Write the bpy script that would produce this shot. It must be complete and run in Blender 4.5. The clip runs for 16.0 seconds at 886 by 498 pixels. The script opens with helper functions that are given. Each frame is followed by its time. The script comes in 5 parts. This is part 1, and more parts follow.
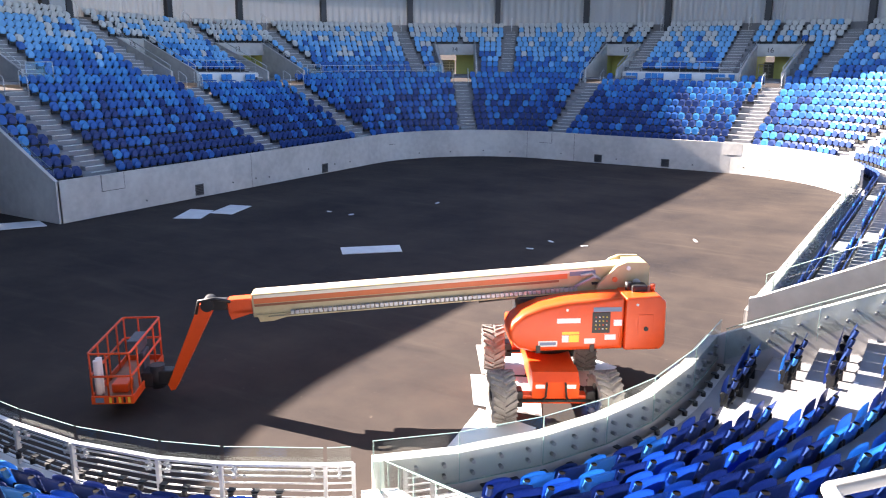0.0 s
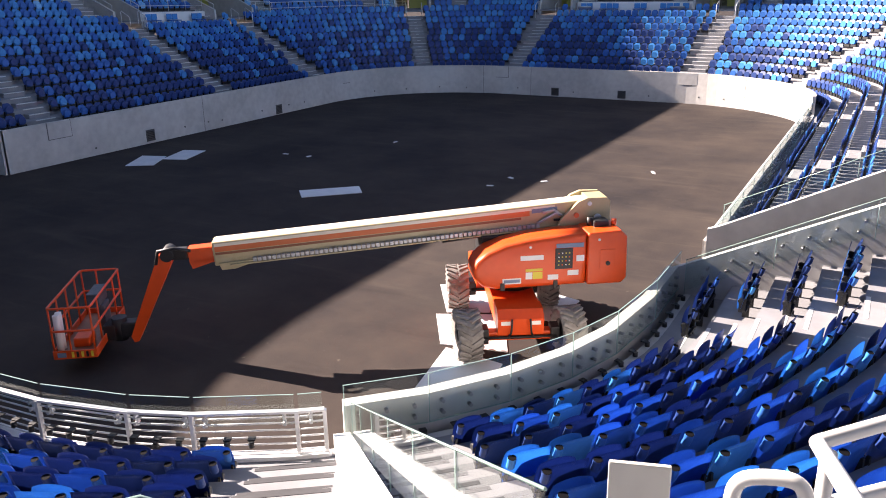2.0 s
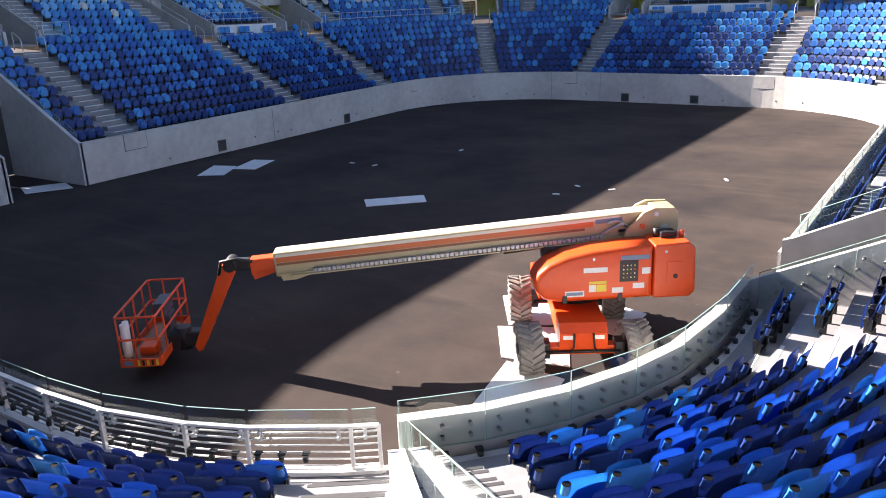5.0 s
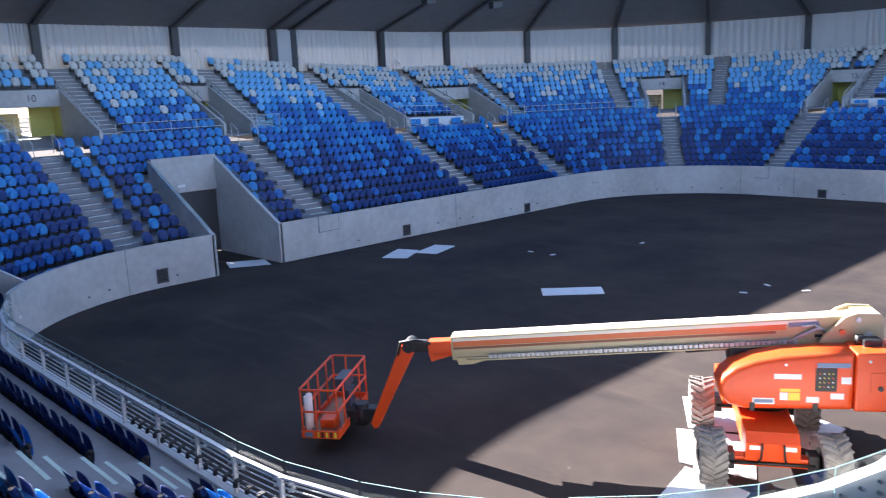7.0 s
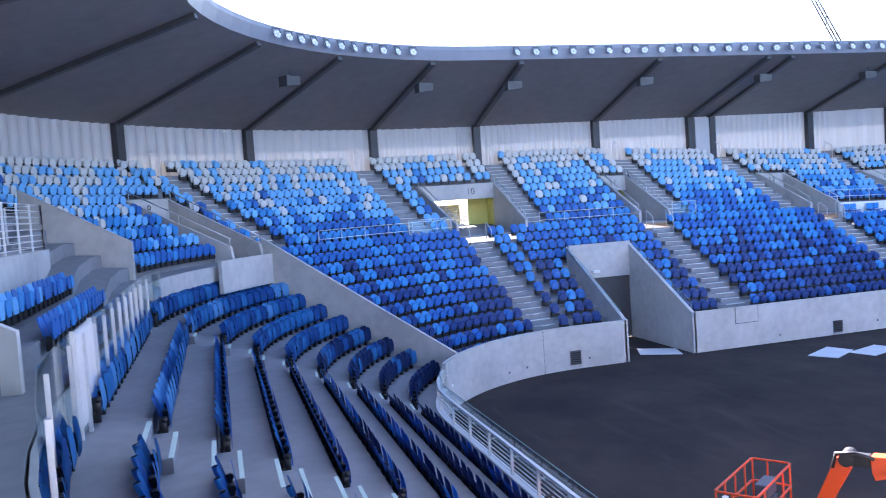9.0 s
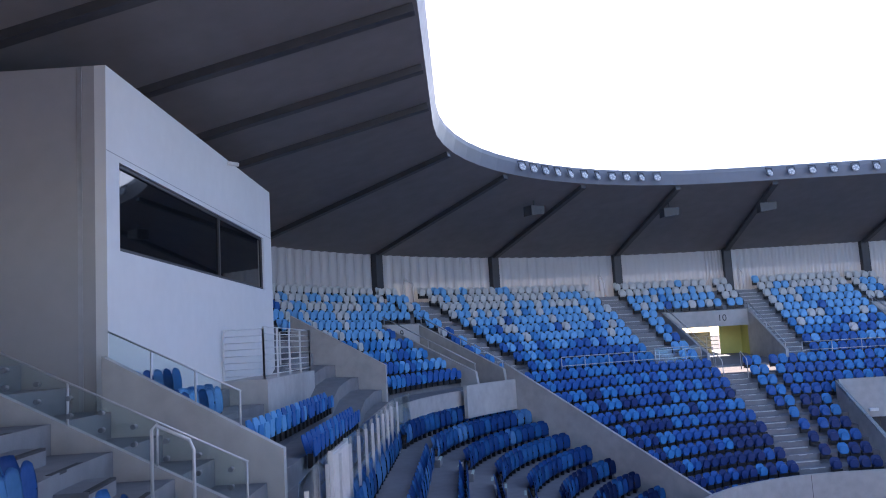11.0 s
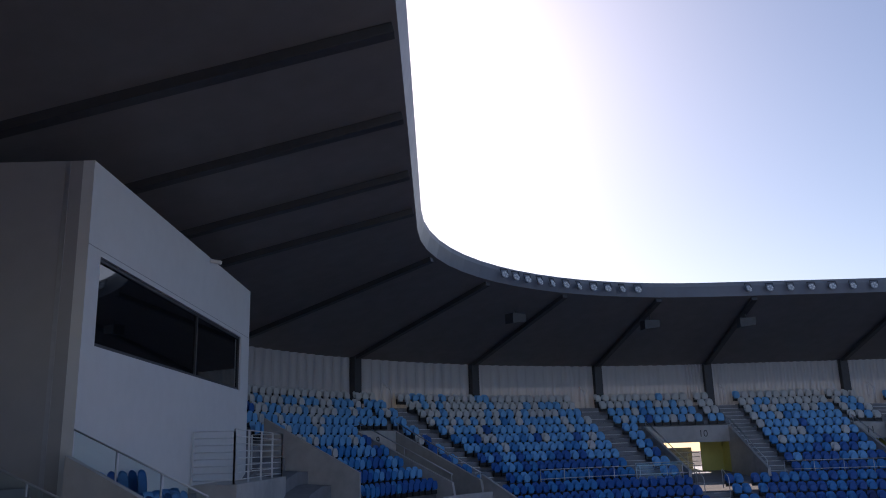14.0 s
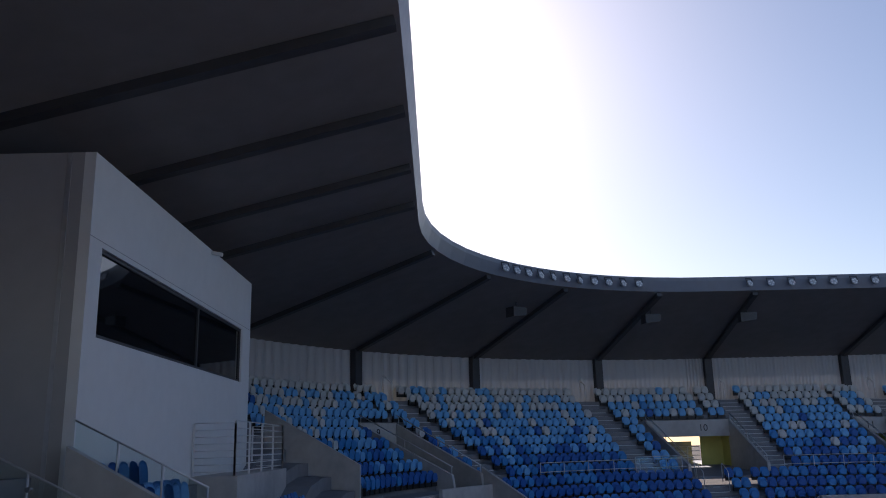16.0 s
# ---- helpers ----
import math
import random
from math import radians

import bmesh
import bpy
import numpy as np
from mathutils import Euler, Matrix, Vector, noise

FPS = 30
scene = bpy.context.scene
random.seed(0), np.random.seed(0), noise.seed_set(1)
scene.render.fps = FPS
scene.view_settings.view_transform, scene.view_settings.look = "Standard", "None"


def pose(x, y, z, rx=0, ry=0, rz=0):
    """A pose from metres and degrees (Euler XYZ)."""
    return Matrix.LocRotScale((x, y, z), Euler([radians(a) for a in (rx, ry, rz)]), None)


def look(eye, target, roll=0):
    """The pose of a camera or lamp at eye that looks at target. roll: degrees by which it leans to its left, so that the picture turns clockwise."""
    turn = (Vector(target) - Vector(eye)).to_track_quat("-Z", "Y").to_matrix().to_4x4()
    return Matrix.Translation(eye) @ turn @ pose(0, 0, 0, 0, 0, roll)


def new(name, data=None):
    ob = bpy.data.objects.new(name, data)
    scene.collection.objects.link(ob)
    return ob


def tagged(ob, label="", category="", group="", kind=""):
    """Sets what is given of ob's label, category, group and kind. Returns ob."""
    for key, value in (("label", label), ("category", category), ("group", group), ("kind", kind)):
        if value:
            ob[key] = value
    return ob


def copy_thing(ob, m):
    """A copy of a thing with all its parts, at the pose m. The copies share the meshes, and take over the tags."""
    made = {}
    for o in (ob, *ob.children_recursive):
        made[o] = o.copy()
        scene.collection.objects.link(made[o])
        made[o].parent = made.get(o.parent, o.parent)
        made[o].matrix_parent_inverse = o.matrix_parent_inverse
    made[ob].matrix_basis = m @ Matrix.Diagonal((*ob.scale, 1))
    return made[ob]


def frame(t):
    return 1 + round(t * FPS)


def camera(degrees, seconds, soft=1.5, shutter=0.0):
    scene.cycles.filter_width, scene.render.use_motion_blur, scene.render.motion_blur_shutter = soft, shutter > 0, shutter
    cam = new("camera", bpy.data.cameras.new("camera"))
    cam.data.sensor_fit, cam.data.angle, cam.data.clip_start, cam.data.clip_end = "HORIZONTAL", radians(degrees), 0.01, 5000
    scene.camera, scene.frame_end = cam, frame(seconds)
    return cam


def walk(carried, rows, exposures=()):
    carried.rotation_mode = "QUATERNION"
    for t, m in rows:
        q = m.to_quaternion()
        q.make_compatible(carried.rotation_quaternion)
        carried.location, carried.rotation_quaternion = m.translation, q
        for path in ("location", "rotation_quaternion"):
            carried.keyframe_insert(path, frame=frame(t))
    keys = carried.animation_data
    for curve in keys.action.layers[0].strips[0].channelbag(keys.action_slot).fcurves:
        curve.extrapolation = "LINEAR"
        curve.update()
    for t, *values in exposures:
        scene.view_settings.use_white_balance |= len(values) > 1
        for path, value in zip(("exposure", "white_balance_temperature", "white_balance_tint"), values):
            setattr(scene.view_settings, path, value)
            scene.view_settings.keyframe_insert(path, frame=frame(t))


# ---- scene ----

cam = camera(57.2, 16.0, soft=1.0, shutter=0.15)
PATH = [
    (0, pose(0.150, -0.160, 7.884, 76.12, -0.11, 32.02)),
    (0.5, pose(0.121, -0.199, 7.941, 73.84, -0.86, 28.01)),
    (1, pose(0.108, -0.270, 7.970, 72.00, -0.57, 28.16)),
    (1.5, pose(0.080, -0.252, 7.968, 72.45, 0.04, 28.70)),
    (2, pose(0.051, -0.126, 7.945, 71.68, 0.95, 28.75)),
    (2.5, pose(0.016, 0.076, 7.935, 71.52, 1.83, 31.44)),
    (3, pose(-0.008, 0.198, 7.921, 71.29, 2.30, 32.67)),
    (5.5, pose(0.081, 0.242, 7.955, 73.13, 2.05, 33.53)),
    (6, pose(0.080, 0.246, 7.951, 74.73, 1.61, 33.47)),
    (6.5, pose(0.051, 0.220, 7.962, 75.97, 1.80, 36.33)),
    (7, pose(0.058, 0.116, 7.995, 79.01, 2.53, 46.04)),
    (7.5, pose(0.105, 0.031, 8.015, 81.81, 2.90, 55.32)),
    (8, pose(-0.066, 0.108, 7.999, 84.28, 3.20, 64.00)),
    (8.5, pose(-0.056, 0.082, 7.994, 85.66, 3.60, 70.26)),
    (9, pose(-0.138, -0.034, 7.978, 86.77, 3.94, 74.29)),
    (9.5, pose(-0.057, 0.008, 7.994, 88.23, 4.36, 83.32)),
    (10, pose(-0.053, -0.010, 8.018, 90.48, 4.00, 88.81)),
    (12.5, pose(-0.071, -0.036, 8.054, 103.03, 2.47, 89.54)),
    (13, pose(-0.075, -0.032, 8.050, 103.62, 2.19, 89.64)),
    (13.5, pose(-0.084, -0.040, 8.054, 104.00, 1.84, 89.71)),
    (14, pose(-0.081, -0.033, 8.052, 103.96, 1.67, 89.70)),
    (14.5, pose(-0.061, -0.019, 8.047, 103.66, 1.63, 89.65)),
    (15, pose(-0.072, -0.026, 8.044, 103.39, 1.55, 89.57)),
    (15.5, pose(-0.070, -0.028, 8.059, 103.36, 1.39, 89.53)),
    (16, pose(-0.063, -0.023, 8.054, 103.47, 1.36, 89.73)),
]
EXPOSURES = [(0, 3.00, 6700, 18), (0.5, 2.80, 6800, 20), (1.0, 2.33, 6850, 22), (2.5, 2.23, 6850, 22), (5.0, 2.40, 6600, 18), (6.5, 2.57, 5850, 14), (7.0, 2.95, 5950, 16), (7.8, 3.80, 5950, 20), (10.2, 3.80, 6000, 24), (12.0, 1.33, 6300, 25), (16, 1.08, 6150, 20)]
walk(cam, PATH, EXPOSURES)

# ---------------------------------------------------------------- light
SUN_EL, SUN_AZ = 28.2, 91.5            # degrees; azimuth is counted from +y towards -x
sun_dir = Vector((-math.sin(radians(SUN_AZ)) * math.cos(radians(SUN_EL)), math.cos(radians(SUN_AZ)) * math.cos(radians(SUN_EL)), math.sin(radians(SUN_EL))))
sun_data = bpy.data.lights.new("sun", "SUN")
sun_data.energy, sun_data.angle, sun_data.color = 5.0, radians(0.4), (1.0, 0.92, 0.80)
sun = new("sun", sun_data)
sun.matrix_world = look(sun_dir * 100, (0, 0, 0))
world = bpy.data.worlds.new("sky")
scene.world = world
world.use_nodes = True
wn, wl = world.node_tree.nodes, world.node_tree.links
sky = wn.new("ShaderNodeTexSky")
sky.sky_type, sky.sun_disc = "NISHITA", False
sky.sun_elevation, sky.sun_rotation = radians(SUN_EL), radians(-SUN_AZ)
sky.air_density, sky.dust_density = 1.0, 0.6
wn["Background"].inputs["Strength"].default_value = 0.05
wl.new(sky.outputs["Color"], wn["Background"].inputs["Color"])

# ---------------------------------------------------------------- materials
def mat(name, color, rough=0.6, metal=0.0, grain=0.0, scale=8.0, color2=None, bump=0.0, bscale=60.0, spec=0.5, detail=4.0, rnd=0.0):
    """A surface with a base colour, blotches of a second colour, grain in the gloss and a fine relief."""
    m = bpy.data.materials.new(name)
    m.use_nodes = True
    n, l = m.node_tree.nodes, m.node_tree.links
    p = n["Principled BSDF"]
    p.inputs["Roughness"].default_value, p.inputs["Metallic"].default_value = rough, metal
    p.inputs["Specular IOR Level"].default_value = spec
    p.inputs["Base Color"].default_value = (*color, 1)
    co = n.new("ShaderNodeTexCoord")
    out = None
    if color2 or grain:
        big = n.new("ShaderNodeTexNoise")
        big.inputs["Scale"].default_value, big.inputs["Detail"].default_value = scale * 0.13, 3
        l.new(co.outputs["Object"], big.inputs["Vector"])
        fine = n.new("ShaderNodeTexNoise")
        fine.inputs["Scale"].default_value, fine.inputs["Detail"].default_value = scale, detail
        l.new(co.outputs["Object"], fine.inputs["Vector"])
        add = n.new("ShaderNodeMath")
        add.operation = "MULTIPLY_ADD"
        l.new(big.outputs["Fac"], add.inputs[0])
        add.inputs[1].default_value = 0.6
        half = n.new("ShaderNodeMath")
        half.operation = "MULTIPLY"
        half.inputs[1].default_value = 0.4
        l.new(fine.outputs["Fac"], half.inputs[0])
        l.new(half.outputs[0], add.inputs[2])
        ramp = n.new("ShaderNodeMapRange")
        ramp.inputs["From Min"].default_value, ramp.inputs["From Max"].default_value = 0.36, 0.64
        l.new(add.outputs[0], ramp.inputs["Value"])
        mix = n.new("ShaderNodeMix")
        mix.data_type = "RGBA"
        c2 = color2 or tuple(c * (1 - grain) for c in color)
        mix.inputs["A"].default_value, mix.inputs["B"].default_value = (*color, 1), (*c2, 1)
        l.new(ramp.outputs["Result"], mix.inputs["Factor"])
        out = mix.outputs["Result"]
        l.new(out, p.inputs["Base Color"])
        rr = n.new("ShaderNodeMapRange")
        rr.inputs["To Min"].default_value, rr.inputs["To Max"].default_value = rough - 0.08, min(1, rough + 0.08)
        l.new(fine.outputs["Fac"], rr.inputs["Value"])
        l.new(rr.outputs["Result"], p.inputs["Roughness"])
    if rnd:
        info = n.new("ShaderNodeObjectInfo")
        hsv = n.new("ShaderNodeHueSaturation")
        mr = n.new("ShaderNodeMapRange")
        mr.inputs["To Min"].default_value, mr.inputs["To Max"].default_value = 1 - rnd, 1 + rnd
        l.new(info.outputs["Random"], mr.inputs["Value"])
        l.new(mr.outputs["Result"], hsv.inputs["Value"])
        if out:
            l.new(out, hsv.inputs["Color"])
        else:
            hsv.inputs["Color"].default_value = (*color, 1)
        l.new(hsv.outputs["Color"], p.inputs["Base Color"])
    if bump:
        bn = n.new("ShaderNodeTexNoise")
        bn.inputs["Scale"].default_value, bn.inputs["Detail"].default_value = bscale, 4
        l.new(co.outputs["Object"], bn.inputs["Vector"])
        b = n.new("ShaderNodeBump")
        b.inputs["Strength"].default_value, b.inputs["Distance"].default_value = bump, 0.02
        l.new(bn.outputs["Fac"], b.inputs["Height"])
        l.new(b.outputs["Normal"], p.inputs["Normal"])
    return m


def glass_mat(name, tint=(0.93, 0.97, 0.96)):
    """Thin clear sheet glass: mostly see-through, glossier at a slant."""
    m = bpy.data.materials.new(name)
    m.use_nodes = True
    n, l = m.node_tree.nodes, m.node_tree.links
    n.remove(n["Principled BSDF"])
    tr, gl, mx, lw = n.new("ShaderNodeBsdfTransparent"), n.new("ShaderNodeBsdfGlossy"), n.new("ShaderNodeMixShader"), n.new("ShaderNodeLayerWeight")
    power, gain = n.new("ShaderNodeMath"), n.new("ShaderNodeMath")
    power.operation, gain.operation = "POWER", "MULTIPLY_ADD"
    power.inputs[1].default_value, gain.inputs[1].default_value, gain.inputs[2].default_value = 4.0, 0.55, 0.03
    lw.inputs["Blend"].default_value = 0.5
    l.new(lw.outputs["Facing"], power.inputs[0])
    l.new(power.outputs[0], gain.inputs[0])
    tr.inputs["Color"].default_value = (*tint, 1)
    gl.inputs["Roughness"].default_value = 0.02
    gl.inputs["Color"].default_value = (1, 1, 1, 1)
    l.new(gain.outputs[0], mx.inputs[0])
    l.new(tr.outputs[0], mx.inputs[1])
    l.new(gl.outputs[0], mx.inputs[2])
    l.new(mx.outputs[0], n["Material Output"].inputs["Surface"])
    return m


def translucent_mat(name, color, share):
    m = bpy.data.materials.new(name)
    m.use_nodes = True
    n, l = m.node_tree.nodes, m.node_tree.links
    p = n["Principled BSDF"]
    p.inputs["Base Color"].default_value, p.inputs["Roughness"].default_value = (*color, 1), 0.45
    t, mx = n.new("ShaderNodeBsdfTranslucent"), n.new("ShaderNodeMixShader")
    t.inputs["Color"].default_value = (*color, 1)
    mx.inputs[0].default_value = share
    l.new(p.outputs[0], mx.inputs[1])
    l.new(t.outputs[0], mx.inputs[2])
    l.new(mx.outputs[0], n["Material Output"].inputs["Surface"])
    return m


M_ASPHALT = mat("asphalt", (0.024, 0.0218, 0.0245), 0.9, scale=1.1, color2=(0.046, 0.039, 0.037), bump=0.35, bscale=45, spec=0.05, detail=8)


def dust_over(m, color, amount, stretch_x=1.0, turn=0.0, scale=0.5, lo=0.55, hi=0.75):
    """Dry dust or tyre marks laid over a material's colour."""
    n, l = m.node_tree.nodes, m.node_tree.links
    p = n["Principled BSDF"]
    src = p.inputs["Base Color"].links[0].from_socket
    co, mp, tex = n.new("ShaderNodeTexCoord"), n.new("ShaderNodeMapping"), n.new("ShaderNodeTexNoise")
    mp.inputs["Rotation"].default_value[2] = turn
    mp.inputs["Scale"].default_value[0] = stretch_x
    l.new(co.outputs["Object"], mp.inputs["Vector"])
    l.new(mp.outputs[0], tex.inputs["Vector"])
    tex.inputs["Scale"].default_value, tex.inputs["Detail"].default_value, tex.inputs["Roughness"].default_value = scale, 7, 0.62
    mr, mix = n.new("ShaderNodeMapRange"), n.new("ShaderNodeMix")
    mr.inputs["From Min"].default_value, mr.inputs["From Max"].default_value, mr.inputs["To Max"].default_value = lo, hi, amount
    l.new(tex.outputs["Fac"], mr.inputs["Value"])
    mix.data_type = "RGBA"
    l.new(mr.outputs["Result"], mix.inputs["Factor"])
    l.new(src, mix.inputs["A"])
    mix.inputs["B"].default_value = (*color, 1)
    l.new(mix.outputs["Result"], p.inputs["Base Color"])


dust_over(M_ASPHALT, (0.13, 0.10, 0.078), 0.5, 1.0, 0.3, 0.22, 0.32, 0.92)
dust_over(M_ASPHALT, (0.10, 0.082, 0.066), 0.3, 0.12, 0.95, 1.3, 0.56, 0.72)
dust_over(M_ASPHALT, (0.024, 0.021, 0.02), 0.35, 0.2, -0.5, 0.9, 0.57, 0.72)
dust_over(M_ASPHALT, (0.17, 0.14, 0.12), 0.5, 1.0, 0.0, 4.5, 0.66, 0.76)
M_CONC = mat("pale_concrete", (0.54, 0.53, 0.51), 0.8, scale=3.0, color2=(0.40, 0.39, 0.38), bump=0.035, bscale=30)
M_EDGE = mat("green_glass_edge", (0.26, 0.38, 0.35), 0.2, spec=0.6)
M_STEP = mat("stand_concrete", (0.255, 0.255, 0.268), 0.82, scale=3.0, color2=(0.20, 0.20, 0.212), bump=0.15, bscale=30)
M_NOSEG = mat("pale_green_nosing_strip", (0.50, 0.62, 0.56), 0.6, scale=9, grain=0.12)
M_NOSED = mat("dark_grip_nosing", (0.05, 0.05, 0.055), 0.7, scale=9, grain=0.2)
M_NOSE = mat("pale_step_nosing", (0.62, 0.62, 0.60), 0.7, scale=9, grain=0.12)
M_SOFFIT = mat("dark_soffit", (0.20, 0.192, 0.20), 0.6, scale=1.5, grain=0.15)
M_BEAM = mat("dark_beam_paint", (0.06, 0.061, 0.068), 0.5, scale=5, grain=0.2)
M_FASCIA = mat("grey_blue_fascia", (0.18, 0.20, 0.25), 0.45, scale=3, grain=0.1)
M_ROOFTOP = mat("roof_sheet", (0.45, 0.46, 0.48), 0.5, scale=2, grain=0.1)
M_POLY = translucent_mat("corrugated_translucent_sheet", (0.47, 0.47, 0.48), 0.02)
M_COL = mat("column_paint", (0.040, 0.042, 0.050), 0.5, scale=5, grain=0.2)
M_STEEL = mat("galvanised_steel", (0.66, 0.67, 0.68), 0.38, 0.55, scale=20, grain=0.15)
M_GLASS = glass_mat("balustrade_glass")
M_WHITE = mat("white_render", (0.78, 0.78, 0.77), 0.75, scale=3, color2=(0.73, 0.73, 0.72), bump=0.08, bscale=40)
M_BLACK = mat("black_plastic", (0.018, 0.018, 0.02), 0.5, scale=30, grain=0.2)
SEAT_RGB = [(0.019, 0.050, 0.19), (0.026, 0.130, 0.43), (0.046, 0.255, 0.60), (0.17, 0.46, 0.80), (0.62, 0.63, 0.62)]
SEAT_NAMES = ["navy", "royal_blue", "bright_blue", "light_blue", "pale_grey"]
M_SEAT = [mat(n + "_seat_plastic", c, 0.45, scale=14, grain=0.14, spec=0.3) for n, c in zip(SEAT_NAMES, SEAT_RGB)]


# ---------------------------------------------------------------- mesh helpers
def finish(bm, name, materials, parent=None, label="", smooth=False):
    me = bpy.data.meshes.new(name)
    bm.normal_update()
    bm.to_mesh(me)
    bm.free()
    for m in (materials if isinstance(materials, (list, tuple)) else [materials]):
        me.materials.append(m)
    if smooth:
        for p in me.polygons:
            p.use_smooth = True
    ob = new(name, me)
    if parent is not None:
        ob.parent = parent
    if label:
        ob["label"] = label
    return ob


def part(name, bm, material, parent, label="", smooth=False):
    return finish(bm, name, material, parent, label, smooth)


def raw(name, verts, faces, materials, parent=None, mi=None, smooth=False):
    me = bpy.data.meshes.new(name)
    me.from_pydata([tuple(v) for v in verts], [], [tuple(f) for f in faces])
    for m in (materials if isinstance(materials, (list, tuple)) else [materials]):
        me.materials.append(m)
    if mi is not None:
        me.polygons.foreach_set("material_index", np.asarray(mi, dtype=np.int32))
    if smooth:
        me.polygons.foreach_set("use_smooth", np.ones(len(me.polygons), dtype=bool))
    me.update()
    ob = new(name, me)
    if parent is not None:
        ob.parent = parent
    return ob


def box(bm, x0, x1, y0, y1, z0, z1, m=None, bevel=0.0, mi=0):
    """A box between the given faces, moved by m."""
    r = bmesh.ops.create_cube(bm, size=1.0)
    vs = r["verts"]
    bmesh.ops.transform(bm, matrix=Matrix.LocRotScale(((x0 + x1) / 2, (y0 + y1) / 2, (z0 + z1) / 2), None, (x1 - x0, y1 - y0, z1 - z0)), verts=vs)
    if bevel:
        es = list({e for v in vs for e in v.link_edges})
        g = bmesh.ops.bevel(bm, geom=es, offset=bevel, segments=2, affect="EDGES", profile=0.6)
        vs = list({v for f in g["faces"] for v in f.verts} | {v for v in vs if v.is_valid})
    if m is not None:
        bmesh.ops.transform(bm, matrix=m, verts=vs)
    if mi:
        for f in {f for v in vs for f in v.link_faces}:
            f.material_index = mi
    return vs


def tube(bm, pts, r, sides=8, closed=False, caps=True, mi=0):
    """A round bar along the points."""
    pts = [Vector(p) for p in pts]
    n = len(pts)
    rings = []
    up0 = None
    for i, p in enumerate(pts):
        a = pts[(i - 1) % n] if (i > 0 or closed) else p
        b = pts[(i + 1) % n] if (i < n - 1 or closed) else p
        t = (b - a).normalized()
        if up0 is None or abs(up0.dot(t)) > 0.98:
            up0 = Vector((0, 0, 1)) if abs(t.z) < 0.9 else Vector((1, 0, 0))
        s = t.cross(up0).normalized()
        up0 = s.cross(t).normalized()
        rings.append([bm.verts.new(p + r * (math.cos(2 * math.pi * k / sides) * s + math.sin(2 * math.pi * k / sides) * up0)) for k in range(sides)])
    m = n if closed else n - 1
    for i in range(m):
        A, B = rings[i], rings[(i + 1) % n]
        for k in range(sides):
            f = bm.faces.new((A[k], A[(k + 1) % sides], B[(k + 1) % sides], B[k]))
            f.smooth = True
            f.material_index = mi
    if caps and not closed:
        bm.faces.new(list(reversed(rings[0]))).material_index = mi
        bm.faces.new(rings[-1]).material_index = mi


def cyl(bm, a, b, r, sides=16, r2=None, mi=0):
    """A round solid from a to b."""
    a, b = Vector(a), Vector(b)
    q = (b - a).to_track_quat("Z", "Y").to_matrix().to_4x4()
    m = Matrix.Translation((a + b) / 2) @ q
    g = bmesh.ops.create_cone(bm, cap_ends=True, segments=sides, radius1=r, radius2=r if r2 is None else r2, depth=(b - a).length, matrix=m)
    for f in {f for v in g["verts"] for f in v.link_faces}:
        f.material_index = mi
        f.smooth = len(f.verts) == 4
    return g["verts"]


def prism(bm, outline, axis_a, axis_b, m=None, mi=0):
    """An outline of (a, b) pairs in the x-z plane, run from y = axis_a to y = axis_b."""
    A = [bm.verts.new((p[0], axis_a, p[1])) for p in outline]
    B = [bm.verts.new((p[0], axis_b, p[1])) for p in outline]
    fs = [bm.faces.new(A), bm.faces.new(list(reversed(B)))]
    n = len(outline)
    for i in range(n):
        fs.append(bm.faces.new((A[i], B[i], B[(i + 1) % n], A[(i + 1) % n])))
    for f in fs:
        f.material_index = mi
    bmesh.ops.recalc_face_normals(bm, faces=fs)
    if m is not None:
        bmesh.ops.transform(bm, matrix=m, verts=A + B)
    return A + B


# ---------------------------------------------------------------- plan of the bowl
# All rows are offsets, by d, of one rounded rectangle: u runs along it from the west side's south end, clockwise.
CX0, CX1, CY0, CY1, RAD = -25.1, -12.6, 15.8, 45.4, 9.0
TREAD, RISE, ZBASE, NROWS = 0.84, 0.42, 0.95, 21
DBACK, ZTOP, ZSOF = 18.0, 9.77, 12.65
QA = RAD * math.pi / 2
CUM = [0.0]
for seg in (CY1 - CY0, QA, CX1 - CX0, QA, CY1 - CY0, QA, CX1 - CX0, QA):
    CUM.append(CUM[-1] + seg)
TOTAL = CUM[-1]


def bowl(u, d):
    """Place and outward direction at u along the bowl and d out from the court's edge."""
    u = u % TOTAL
    k = max(i for i in range(8) if CUM[i] <= u)
    s, r = u - CUM[k], RAD + d
    c, n = math.cos(s / RAD), math.sin(s / RAD)
    x, y, nx, ny = [(CX0, CY0 + s, -1, 0), (CX0, CY1, -c, n), (CX0 + s, CY1, 0, 1), (CX1, CY1, n, c), (CX1, CY1 - s, 1, 0), (CX1, CY0, c, -n), (CX1 - s, CY0, 0, -1), (CX0, CY0, -n, -c)][k]
    return x + r * nx, y + r * ny, nx, ny


def curved(u):
    u = u % TOTAL
    return max(i for i in range(8) if CUM[i] <= u) % 2 == 1


def stretch(u, d):
    """Metres along the offset line for each metre of u."""
    return (RAD + d) / RAD if curved(u) else 1.0


